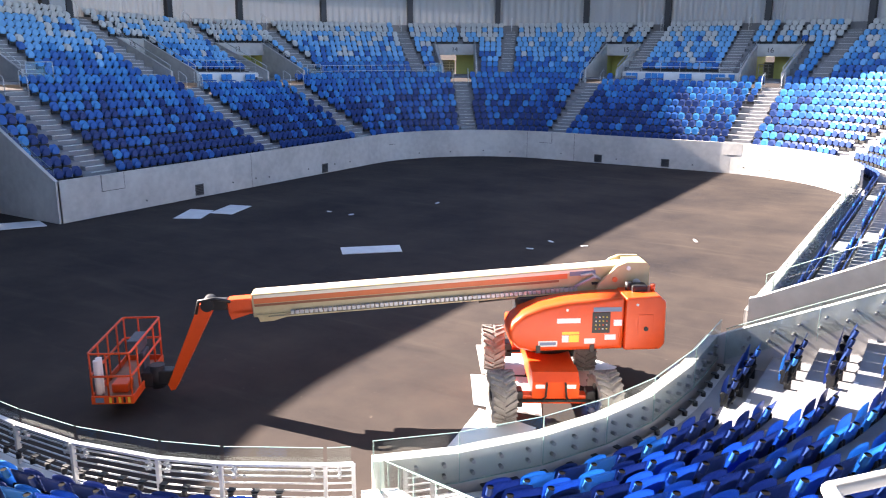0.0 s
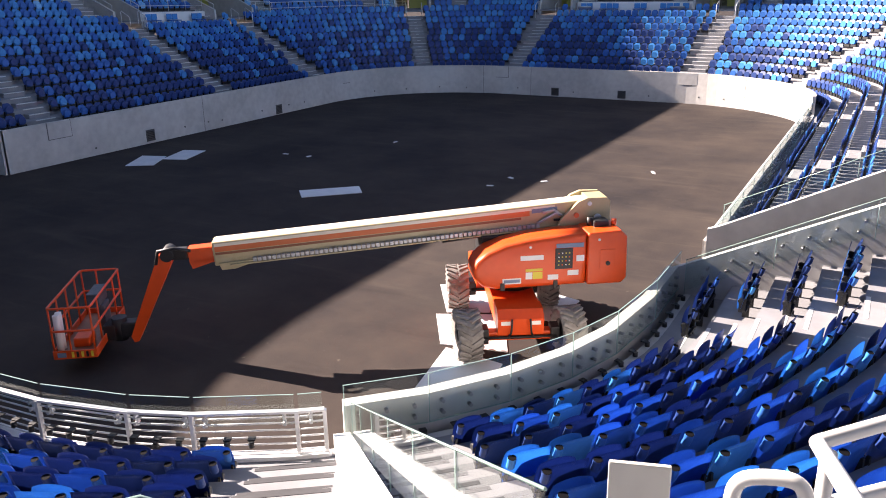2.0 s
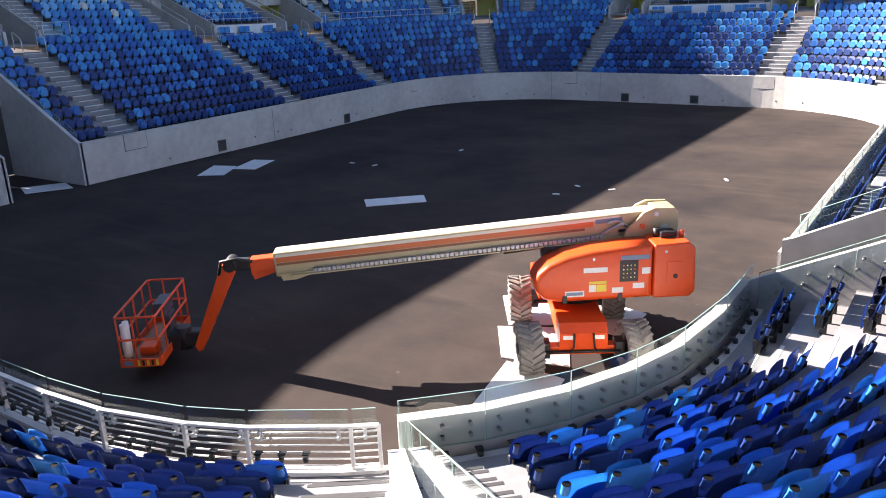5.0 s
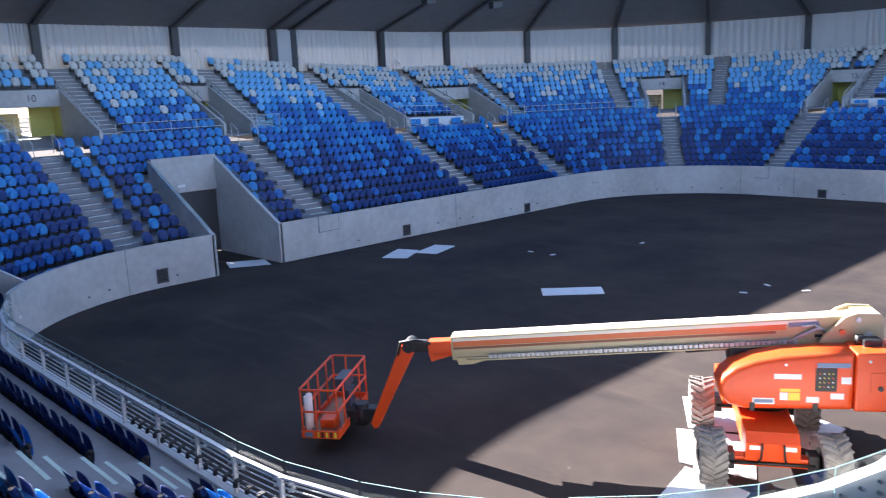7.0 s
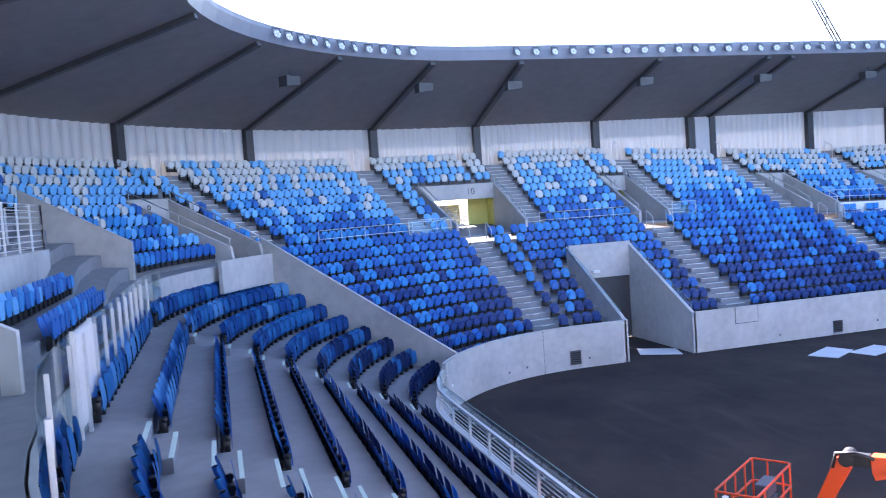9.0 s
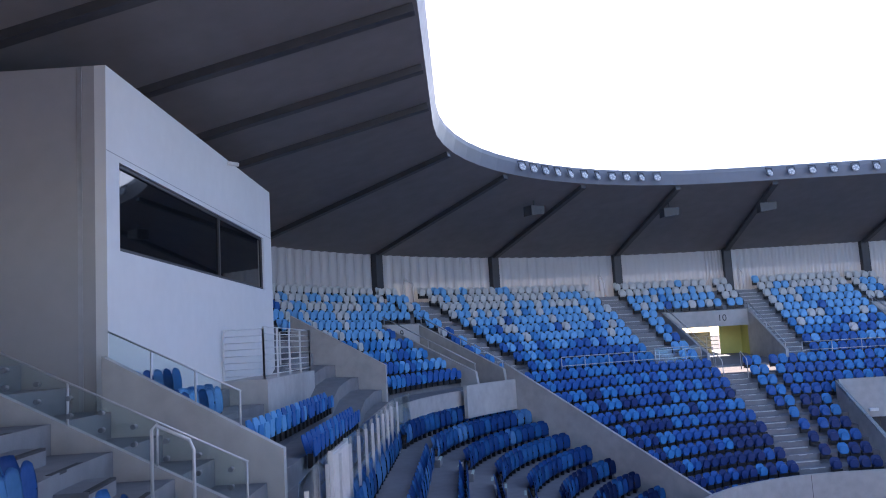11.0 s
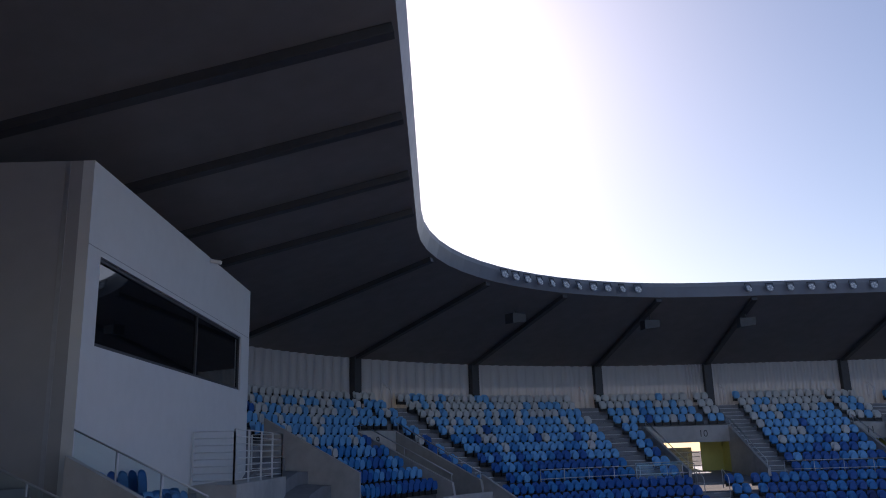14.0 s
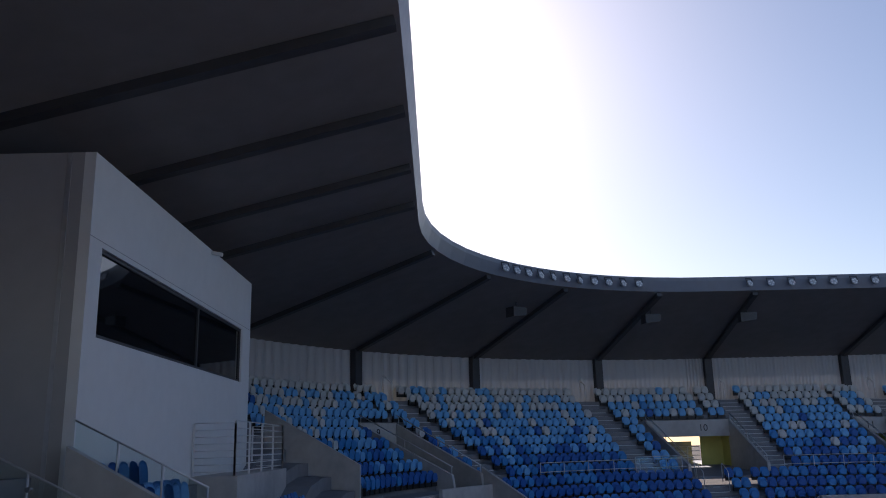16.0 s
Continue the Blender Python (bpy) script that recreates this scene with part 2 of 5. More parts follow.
def samples(u0, u1, step=0.7):
    """Values of u from u0 to u1 that keep to the corners' joints."""
    us = [u0, u1]
    for w in (-TOTAL, 0, TOTAL):
        us += [c + w for c in CUM[:8] if u0 < c + w < u1]
    us.sort()
    out = []
    for a, b in zip(us, us[1:]):
        n = max(1, math.ceil((b - a) / step)) if curved((a + b) / 2) else 1
        out += [a + (b - a) * i / n for i in range(n)]
    return out + [us[-1]]


def sweep(name, u0, u1, profile, materials, parent=None, mi=None, closed=False, step=0.7, caps=True):
    """A profile of (d, z) pairs run along the bowl from u0 to u1; mi gives each side's material."""
    us = samples(u0, u1, step)
    verts, faces, idx = [], [], []
    k = len(profile)
    for u in us:
        for d, z in profile:
            x, y, _, _ = bowl(u, d)
            verts.append((x, y, z))
    sides = k if closed else k - 1
    for i in range(len(us) - 1):
        for j in range(sides):
            j2 = (j + 1) % k
            faces.append((i * k + j, i * k + j2, (i + 1) * k + j2, (i + 1) * k + j))
            idx.append(mi[j] if mi else 0)
    if closed and caps:
        faces += [tuple(range(k - 1, -1, -1)), tuple((len(us) - 1) * k + j for j in range(k))]
        idx += [0, 0]
    return raw(name, verts, faces, materials, parent, idx)


def slab(d0, d1, z0, z1):
    return [(d0, z0), (d1, z0), (d1, z1), (d0, z1)]


def row_z(i):
    return ZBASE + RISE * i


# ---------------------------------------------------------------- ground
bm = bmesh.new()
GS = 900
vs = [bm.verts.new((x, y, -0.02)) for x, y in ((-GS, -GS), (GS, -GS), (GS, GS), (-GS, GS))]
bm.faces.new(vs)
tagged(finish(bm, "ground", M_ASPHALT), "dark asphalt ground under and round the arena", "ground", kind="structure")
us = samples(0, TOTAL, 0.5)[:-1]
verts = [(*bowl(u, 0.25)[:2], 0.0) for u in us]
court = raw("floor", verts, [tuple(range(len(verts) - 1, -1, -1))], M_ASPHALT)
tagged(court, "dark asphalt court floor, half in the sun", "floor", kind="structure")

# ---------------------------------------------------------------- bowl: walls, terraces, aisles
GATE_W = (2.15, 5.75)                      # floor-level gate in the west side
GATE_E = (95.6, 97.8)                     # floor-level gap in the east side
DOORS = {                                  # stair mouths half-way up, by the number over them
    "9": (131.85, 132.9), "10": (-1.5, 1.15), "11": (8.35, 10.3), "12": (20.4, 22.5), "13": (29.2, 31.2), "14": (37.35, 38.75), "15": (43.3, 45.5), "16": (55.0, 57.1)}
VR0, VR1 = 11, 17                          # rows cut out by a stair mouth
PLATFORMS = [(22.7, 29.0), (45.7, 54.8)]   # wheelchair platforms: rows 10 and 11 flattened
LOW_AISLES = [(139.7, 1.25), (9.25, 1.25), (21.35, 1.25), (30.4, 1.25), (38.05, 1.2), (43.9, 1.2), (56.9, 1.3), (63.5, 1.2), (75.0, 1.2), (86.0, 1.2)]
HIGH_AISLES = [(133.75, 1.25), (138.35, 1.25), (1.95, 1.25), (11.35, 1.25), (19.4, 1.25), (29.0, 1.0), (32.0, 1.1), (36.4, 1.1), (39.95, 1.1), (46.4, 1.2), (53.7, 1.2), (58.2, 1.2), (64.0, 1.2)]


def row_d(i):
    return TREAD * i


def terrace(name, u0, u1, i0, i1, parent=None):
    prof = []
    prof.append((row_d(i0) + (0.16 if i0 == 0 else 0), row_z(i0) - (RISE if i0 else ZBASE)))
    for i in range(i0, i1 + 1):
        prof.append((row_d(i) + (0.16 if i == 0 else 0), row_z(i)))
        prof.append((row_d(i + 1), row_z(i)))
    return sweep(name, u0, u1, prof, M_STEP, parent)


NEAR = (100.0, 118.0)
far_u0, far_u1 = 118.0, 100.0 + TOTAL
cuts = []                                    # (u0, u1, first row, last row) that are missing
for a, b in DOORS.values():
    cuts.append((a, b, VR0, VR1 - 1))
cuts.append((*GATE_W, 0, 6))
cuts.append((*GATE_E, 0, 9))
for a, b in PLATFORMS:
    cuts.append((a, b, 10, 11))


def norm_cuts(u0, u1):
    out = []
    for a, b, r0, r1 in cuts:
        for w in (-TOTAL, 0, TOTAL, 2 * TOTAL):
            if b + w > u0 and a + w < u1:
                out.append((a + w, b + w, r0, r1))
    return out


stand_parts = []


def build_terraces(u0, u1, top):
    cs = norm_cuts(u0, u1)
    marks = sorted({u0, u1} | {v for c in cs for v in c[:2] if u0 < v < u1})
    for a, b in zip(marks, marks[1:]):
        mid = (a + b) / 2
        gone = set()
        for c in cs:
            if c[0] <= mid <= c[1]:
                gone |= set(range(c[2], c[3] + 1))
        i = 0
        while i <= top:
            if i in gone:
                i += 1
                continue
            j = i
            while j + 1 <= top and j + 1 not in gone:
                j += 1
            ob = terrace("terrace", a, b, i, j)
            tagged(ob, "grey concrete stepped seating terrace of the arena bowl", "terrace", kind="structure")
            i = j + 1


build_terraces(0.0, 97.8, NROWS - 1)
build_terraces(132.95, TOTAL, NROWS - 1)
# the near east corner has deeper treads
TREAD_E, RISE_E, RISE_S = 0.89, 0.38, 0.47
prof = [(0.16, 0.0)]
for i in range(19):
    prof += [(TREAD_E * i + 0.15 * (i > 0) + 0.16 * (i == 0), ZBASE + RISE_E * i), (TREAD_E * (i + 1) + 0.15, ZBASE + RISE_E * i)]
tagged(sweep("terrace", 97.8, 107.6, prof, M_STEP), "grey concrete stepped seating terrace of the arena bowl", "terrace", kind="structure")

# the near south side: nine broad rows, then the upper rows behind a glass screen
TREAD_S, SHIFT_S, ROWS_S = 1.0, 0.29, 9
prof = [(0.16, 0.0)]
for i in range(ROWS_S):
    prof += [(TREAD_S * i + 0.12 * (i > 0) + 0.16 * (i == 0), ZBASE + RISE_S * i), (TREAD_S * (i + 1) + 0.12, ZBASE + RISE_S * i)]
tagged(sweep("broad_terrace", 107.6, 132.95, prof, M_STEP), "grey concrete broad stepped terrace along the near side", "terrace", kind="structure")
for a, b, i in ((107.6, DOORS["9"][0], 11), (DOORS["9"][0], 132.95, VR1)):
    tagged(terrace("terrace", a, b, i, NROWS - 1), "grey concrete stepped seating terrace of the arena bowl", "terrace", kind="structure")
for a, b, z in ((107.6, 127.0, row_z(11) - 0.02), (127.0, 132.95, row_z(11) + 0.52)):
    tagged(sweep("broad_riser", a, b, slab(TREAD_S * ROWS_S + 0.118, TREAD_S * ROWS_S + 0.2, ZBASE + RISE_S * 8 - 0.02, z), M_CONC, closed=True), "pale concrete riser behind the near broad rows", "wall", kind="structure")

# court-edge wall: plain pale concrete, in lengths between the openings
WALL_TOP = 1.97
for a, b in ((GATE_W[1], 70.0), (131.0, TOTAL + GATE_W[0])):
    tagged(sweep("court_wall", a, b, slab(0.0, 0.16, 0.0, WALL_TOP), M_CONC, closed=True), "pale cast concrete wall round the court floor", "wall", kind="structure")
tagged(sweep("court_wall", 70.0, 95.6, slab(0.0, 0.16, 0.0, 1.0), M_CONC, closed=True), "pale concrete court-edge wall below a glass balustrade", "wall", kind="structure")
tagged(sweep("court_wall", 97.8, 131.0, slab(0.0, 0.16, 0.0, 0.95), M_CONC, closed=True), "pale concrete court-edge wall below the near railings", "wall", kind="structure")

# back wall: solid foot, corrugated translucent sheet, columns
tagged(sweep("back_wall", 100.0, 70.0 + TOTAL, slab(DBACK, DBACK + 0.2, 8.9, 9.95), M_STEP, closed=True), "grey concrete foot of the rear wall behind the seats", "wall", kind="structure")


def corrugated(u0, u1):
    verts, faces = [], []
    n = int((u1 - u0) * 2.2 / 0.22) if curved((u0 + u1) / 2) else int((u1 - u0) / 0.22)
    for i in range(n * 2 + 1):
        u = u0 + (u1 - u0) * i / (n * 2)
        dd = DBACK + 0.03 + 0.06 * ((i % 4) in (1, 2))
        x, y, _, _ = bowl(u, dd)
        verts += [(x, y, 9.95), (x, y, 12.99)]
    for i in range(n * 2):
        faces.append((2 * i, 2 * i + 1, 2 * i + 3, 2 * i + 2))
    return raw("wall_sheet", verts, faces, M_POLY)


COLS = [111.5, 115.0, 119.0, 123.0, 126.6, 130.2, 133.15, 135.95, 138.8, 1.35, 10.05, 17.55, 19.3, 27.75, 31.3, 34.0, 36.75, 39.5, 42.25, 46.7, 54.95, 58.4, 61.5, 64.4, 67.3]
for a, b in zip(COLS, COLS[1:]):
    b2 = b if b > a else b + TOTAL
    tagged(corrugated(a, b2), "pale ribbed translucent cladding sheet between dark columns", "wall", kind="structure")
for u in COLS:
    bm = bmesh.new()
    x, y, nx, ny = bowl(u, DBACK - 0.12)
    box(bm, -0.24, 0.24, -0.24, 0.24, 8.8, 12.98, Matrix.Translation((x, y, 0)) @ Matrix.Rotation(math.atan2(ny, nx), 4, "Z"), 0.02)
    tagged(finish(bm, "column", M_COL), "dark painted steel column between cladding sheets", "column", "columns of the rear wall", kind="structure")

tagged(sweep("pier", 17.85, 19.0, slab(DBACK - 0.35, DBACK - 0.02, 8.9, 12.85), M_ROOFTOP, closed=True), "grey sheet-clad pier between two dark columns", "pier", kind="structure")

# ---------------------------------------------------------------- roof
# inner edge: a rounded rectangle of its own
RX0, RX1, RY0, RY1 = -42.75, 2.5, -0.42, 62.5
RZ, RDROP = 16.4, 0.75


def inner_edge(u):
    """Where the roof's free edge lies, straight across from u on the bowl."""
    x, y, nx, ny = bowl(u, 0)
    k = max(i for i in range(8) if CUM[i] <= u % TOTAL)
    r = 15.0 if k in (7, 5) else 8.5
    s = (u % TOTAL) - CUM[k]
    c, n = math.cos(s / RAD), math.sin(s / RAD)
    if k == 0:
        f = s / (CY1 - CY0)
        return RX0, (RY0 + 15.0) + f * (RY1 - 8.5 - RY0 - 15.0)
    if k == 1:
        return RX0 + r - r * c, RY1 - r + r * n
    if k == 2:
        f = s / (CX1 - CX0)
        return RX0 + 8.5 + f * (RX1 - RX0 - 17.0), RY1
    if k == 3:
        return RX1 - r + r * n, RY1 - r + r * c
    if k == 4:
        f = s / (CY1 - CY0)
        return RX1, RY1 - 8.5 - f * (RY1 - 8.5 - RY0 - 15.0)
    if k == 5:
        return RX1 - r + r * c, RY0 + r - r * n
    if k == 6:
        f = s / (CX1 - CX0)
        return RX1 - 15.0 - f * (RX1 - RX0 - 30.0), RY0
    return RX0 + r - r * n, RY0 + r - r * c


def roof():
    us = []
    for i in range(8):
        n = 16 if i % 2 else 8
        us += [CUM[i] + (CUM[i + 1] - CUM[i]) * j / n for j in range(n)]
    sof, fas, top = [], [], []
    n = len(us)
    for u in us:
        ix, iy = inner_edge(u)
        ox, oy, nx, ny = bowl(u, DBACK + 1.6)
        sof += [(ix + (ox - ix) * 0.012, iy + (oy - iy) * 0.012, RZ - RDROP), (ox, oy, ZSOF - 0.15)]
        fas += [(ix, iy, RZ), (ix, iy, RZ - 0.2), (ix + (ox - ix) * 0.012, iy + (oy - iy) * 0.012, RZ - RDROP)]
        top += [(ix, iy, RZ), (ox, oy, 14.2), (ox, oy, ZSOF - 0.15)]
    def ring(name, v, k, m):
        f = []
        for i in range(n):
            j = (i + 1) % n
            for q in range(k - 1):
                f.append((i * k + q, i * k + q + 1, j * k + q + 1, j * k + q))
        return raw(name, v, f, m)
    tagged(ring("ceiling", sof, 2, M_SOFFIT), "dark grey lined underside of the stadium roof", "ceiling", kind="structure")
    tagged(ring("roof_fascia", fas, 3, M_FASCIA), "grey-blue metal fascia along the roof's free edge", "roof", kind="structure")
    tagged(ring("roof_top", top, 3, M_ROOFTOP), "pale metal sheet top of the stadium roof", "roof", kind="structure")


roof()


def under_roof(x, y):
    """True where the roof covers the place."""
    if not (RX0 < x < RX1 and RY0 < y < RY1):
        return True
    r = 15.0 if y < 25 else 8.5
    dx, dy = max(RX0 + r - x, x - RX1 + r, 0), max(RY0 + r - y, y - RY1 + r, 0)
    return math.hypot(dx, dy) > r


def free_edge(u):
    """Distance d at which the roof's free edge is met, going in from the back wall at u."""
    d = DBACK
    while d > 0 and under_roof(*bowl(u, d)[:2]):
        d -= 0.05
    return d


def beam(u, w=0.15, h=0.2):
    de = free_edge(u) + 0.25
    ix, iy, _, _ = bowl(u, de)
    ox, oy, _, _ = bowl(u, DBACK)
    a, b = Vector((ix, iy, RZ - RDROP - 0.14)), Vector((ox, oy, ZSOF + 0.2))
    q = (b - a).to_track_quat("Y", "Z").to_matrix().to_4x4()
    bm = bmesh.new()
    box(bm, -w, w, -(b - a).length / 2, (b - a).length / 2, -h / 2, h / 2, Matrix.Translation((a + b) / 2) @ q, 0.015)
    tagged(finish(bm, "roof_beam", M_BEAM), "dark steel beam under the stadium roof", "beam", "beams under the roof", kind="structure")


for u in COLS:
    beam(u)

# ---------------------------------------------------------------- seats
def seat_color(i, u):
    """Navy in front through bright and light blue to pale grey at the back, mixed by chance."""
    r = random.random()
    table = [(0.86, 0.08, 0.06, 0, 0), (0.80, 0.10, 0.10, 0, 0), (0.72, 0.16, 0.12, 0, 0), (0.62, 0.24, 0.14, 0, 0), (0.52, 0.30, 0.18, 0, 0), (0.42, 0.34, 0.24, 0, 0), (0.30, 0.42, 0.28, 0, 0), (0.16, 0.52, 0.32, 0, 0), (0.06, 0.58, 0.36, 0, 0), (0.02, 0.58, 0.40, 0, 0), (0, 0.62, 0.38, 0, 0),
             (0, 0.52, 0.46, 0.02, 0), (0, 0.40, 0.38, 0.22, 0), (0, 0.30, 0.28, 0.40, 0.02), (0, 0.20, 0.18, 0.56, 0.06), (0, 0.09, 0.13, 0.66, 0.12), (0, 0.05, 0.06, 0.70, 0.19), (0, 0.03, 0.04, 0.68, 0.25), (0, 0.01, 0.03, 0.50, 0.46), (0, 0, 0, 0.25, 0.75), (0, 0, 0, 0.06, 0.94)][i]
    acc = 0
    for k, p in enumerate(table):
        acc += p
        if r < acc:
            return k
    return 4


def far_seat():
    """A tip-up seat in few faces: x along the row, y away from the court, z up from the tread."""
    v, f, m = [], [], []

    def panel(outline, y0, y1, lean, k):
        b = len(v)
        n = len(outline)
        for yy in (y0, y1):
            for x, z in outline:
                v.append((x, yy + lean * (z - 0.4), z))
        f.append(tuple(b + i for i in range(n)))
        f.append(tuple(b + n + i for i in reversed(range(n))))
        for i in range(n):
            f.append((b + i, b + n + i, b + n + (i + 1) % n, b + (i + 1) % n))
        m.extend([k] * (n + 2))
    panel([(-0.13, 0.36), (0.13, 0.36), (0.205, 0.44), (0.23, 0.60), (0.212, 0.745), (0.12, 0.83), (-0.12, 0.83), (-0.212, 0.745), (-0.23, 0.60), (-0.205, 0.44)], 0.64, 0.665, 0.32, 0)
    panel([(-0.14, 0.40), (0.14, 0.40), (0.19, 0.50), (0.18, 0.64), (0.11, 0.735), (-0.11, 0.735), (-0.18, 0.64), (-0.19, 0.50)], 0.545, 0.575, 0.03, 0)
    panel([(-0.24, 0.22), (-0.215, 0.22), (-0.215, 0.48), (-0.24, 0.48)], 0.55, 0.66, 0.0, 1)
    # full-width black beam, which also paints the shaded gap under the seat
    panel([(-0.24, 0.20), (0.24, 0.20), (0.24, 0.36), (-0.24, 0.36)], 0.60, 0.66, 0.0, 1)
    return v, f, m


FS_V, FS_F, FS_M = far_seat()
FS_V = np.array(FS_V)


def row_spans(i, u0, u1, lowers, uppers):
    """The stretches of u in row i that carry seats."""
    gaps = []
    d = row_d(i) + 0.6
    for c, w in (lowers if i < VR0 else uppers):
        for s in (-TOTAL, 0, TOTAL, 2 * TOTAL):
            h = w / 2 / stretch(c, d)
            gaps.append((c + s - h, c + s + h))
    for a, b, r0, r1 in norm_cuts(u0, u1):
        if r0 <= i <= r1:
            pad = 0.25 / stretch(a, d)
            gaps.append((a - pad, b + pad))
    spans, pos = [], u0
    for a, b in sorted(gaps):
        if b <= pos or a >= u1:
            continue
        if a > pos:
            spans.append((pos, a))
        pos = max(pos, b)
    if pos < u1:
        spans.append((pos, u1))
    return spans


def place_rows(u0, u1, rows, lowers, uppers, pitch=0.5, tread=TREAD, off=0.08, trim=None):
    """(row, u, x, y, angle) of every seat."""
    out = []
    for i in rows:
        d = tread * i + off + 0.6
        for a, b in row_spans(i, u0, u1, lowers, uppers):
            if trim is not None and trim[1] > 0:
                a = max(a, trim[0] + trim[1] / stretch(trim[0], d))
            elif trim is not None:
                b = min(b, trim[0] + trim[1] / stretch(trim[0], d))
            for p, q in zip(samples(a, b, 99)[:-1], samples(a, b, 99)[1:]):
                st = stretch((p + q) / 2, d)
                n = int((q - p) * st / pitch + 0.02)
                rest = ((q - p) * st - n * pitch) / 2
                for k in range(n):
                    u = p + (rest + (k + 0.5) * pitch) / st
                    x, y, nx, ny = bowl(u, tread * i + off)
                    out.append((i, u, x, y, math.atan2(ny, nx) - math.pi / 2))
    return out


def seat_block(name, seats, label, rise=RISE):
    nv, nf = len(FS_V), len(FS_F)
    verts, faces, idx = [], [], []
    for k, (i, u, x, y, a) in enumerate(seats):
        a += random.uniform(-0.02, 0.02)
        c, s = math.cos(a), math.sin(a)
        tip = FS_V.copy()
        tip[20:36, 1] -= random.uniform(-0.015, 0.03)
        P = np.stack([x + c * tip[:, 0] - s * tip[:, 1], y + s * tip[:, 0] + c * tip[:, 1], ZBASE + rise * i + tip[:, 2]], 1)
        verts.append(P)
        col = seat_color(i, u)
        b = k * nv
        faces += [tuple(b + j for j in f) for f in FS_F]
        idx += [col if m == 0 else 5 for m in FS_M]
    ob = raw(name, np.concatenate(verts), faces, M_SEAT + [M_BLACK], None, idx)
    return tagged(ob, label, "stadium seats", kind="stuff")


BLOCKS = [(132.98, 149.0, "west corner"), (149.0, 162.1, "west"), (162.1, 171.1, "west"), (171.1, 179.0, "corner"), (179.0, 184.6, "corner"), (184.6, 197.6, "far"), (197.6, 211.0, "corner"), (211.0, 235.5, "east")]
for a, b, _ in BLOCKS:
    seat_block("seating_rows", place_rows(a, b, range(0, NROWS), LOW_AISLES, HIGH_AISLES), "tip-up plastic stadium seats, navy in front to pale grey behind, in rows on a concrete terrace")

# ---------------------------------------------------------------- bowl details
def radial_wall(name, u, thick, outline, material, parent=None):
    """A wall along d at one u: an outline of (d, z) pairs with a thickness along the bowl."""
    x, y, nx, ny = bowl(u, 0)
    tx, ty = -ny, nx
    A, B = [], []
    for d, z in outline:
        A.append((x + nx * d + tx * thick / 2, y + ny * d + ty * thick / 2, z))
        B.append((x + nx * d - tx * thick / 2, y + ny * d - ty * thick / 2, z))
    n = len(outline)
    faces = [tuple(range(n)), tuple(range(2 * n - 1, n - 1, -1))] + [(i, n + i, n + (i + 1) % n, (i + 1) % n) for i in range(n)]
    ob = raw(name, A + B, faces, material, parent)
    bm = bmesh.new()
    bm.from_mesh(ob.data)
    bmesh.ops.recalc_face_normals(bm, faces=bm.faces[:])
    bm.to_mesh(ob.data)
    bm.free()
    return ob


def nose(d, h=0.0):
    return ZBASE + RISE / TREAD * d + h


def rake(x, y):
    """Rise of the stand at a place over the plain rake."""
    cx, cy = min(max(x, CX0), CX1), min(max(y, CY0), CY1)
    d = math.hypot(x - cx, y - cy) - RAD
    if d <= 0.2 or x > CX0 + 3.0:
        return 0.0
    if y < CY0:                                     # south-west corner
        u = math.degrees(math.atan2(CX0 - x, CY0 - y))
        share = min(1.0, max(0.0, u / 6.0)) if d > 9.2 or u > 40.2 else 0.0
    else:
        share = min(1.0, max(0.0, (CY0 + 28.0 - y) / 20.0))
    return 0.057 * d * share


def rake_at(u):
    return rake(*bowl(u, row_d(VR0))[:2])


def frame_at(u, d, z):
    """Pose with x along the bowl, y outward, z up."""
    x, y, nx, ny = bowl(u, d)
    return Matrix.Translation((x, y, z)) @ Matrix.Rotation(math.atan2(ny, nx) - math.pi / 2, 4, "Z")


def text_mesh(name, body, size, m, material, parent=None):
    cu = bpy.data.curves.new(name, "FONT")
    cu.body, cu.size, cu.align_x, cu.align_y, cu.extrude = body, size, "CENTER", "CENTER", 0.004
    tmp = new(name, cu)
    me = bpy.data.meshes.new_from_object(tmp.evaluated_get(bpy.context.evaluated_depsgraph_get()))
    bpy.data.objects.remove(tmp)
    bpy.data.curves.remove(cu)
    me.materials.clear()
    me.materials.append(material)
    ob = new(name, me)
    ob.matrix_world = m
    if parent is not None:
        ob.parent = parent
    return ob


M_YELLOW = mat("yellow_green_paint", (0.66, 0.63, 0.18), 0.6, scale=3, grain=0.12)
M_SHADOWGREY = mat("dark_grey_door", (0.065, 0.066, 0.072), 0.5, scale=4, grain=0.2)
M_VENT = mat("vent_grille_grey", (0.11, 0.11, 0.115), 0.5, 0.3, scale=20, grain=0.2)
M_INK = mat("dark_sign_paint", (0.03, 0.03, 0.035), 0.6)
M_GALV = mat("zinc_sheet", (0.50, 0.51, 0.53), 0.45, 0.6, scale=6, grain=0.15)
M_RAILW = mat("brushed_steel_rail", (0.76, 0.76, 0.76), 0.35, 0.25, scale=25, grain=0.1)


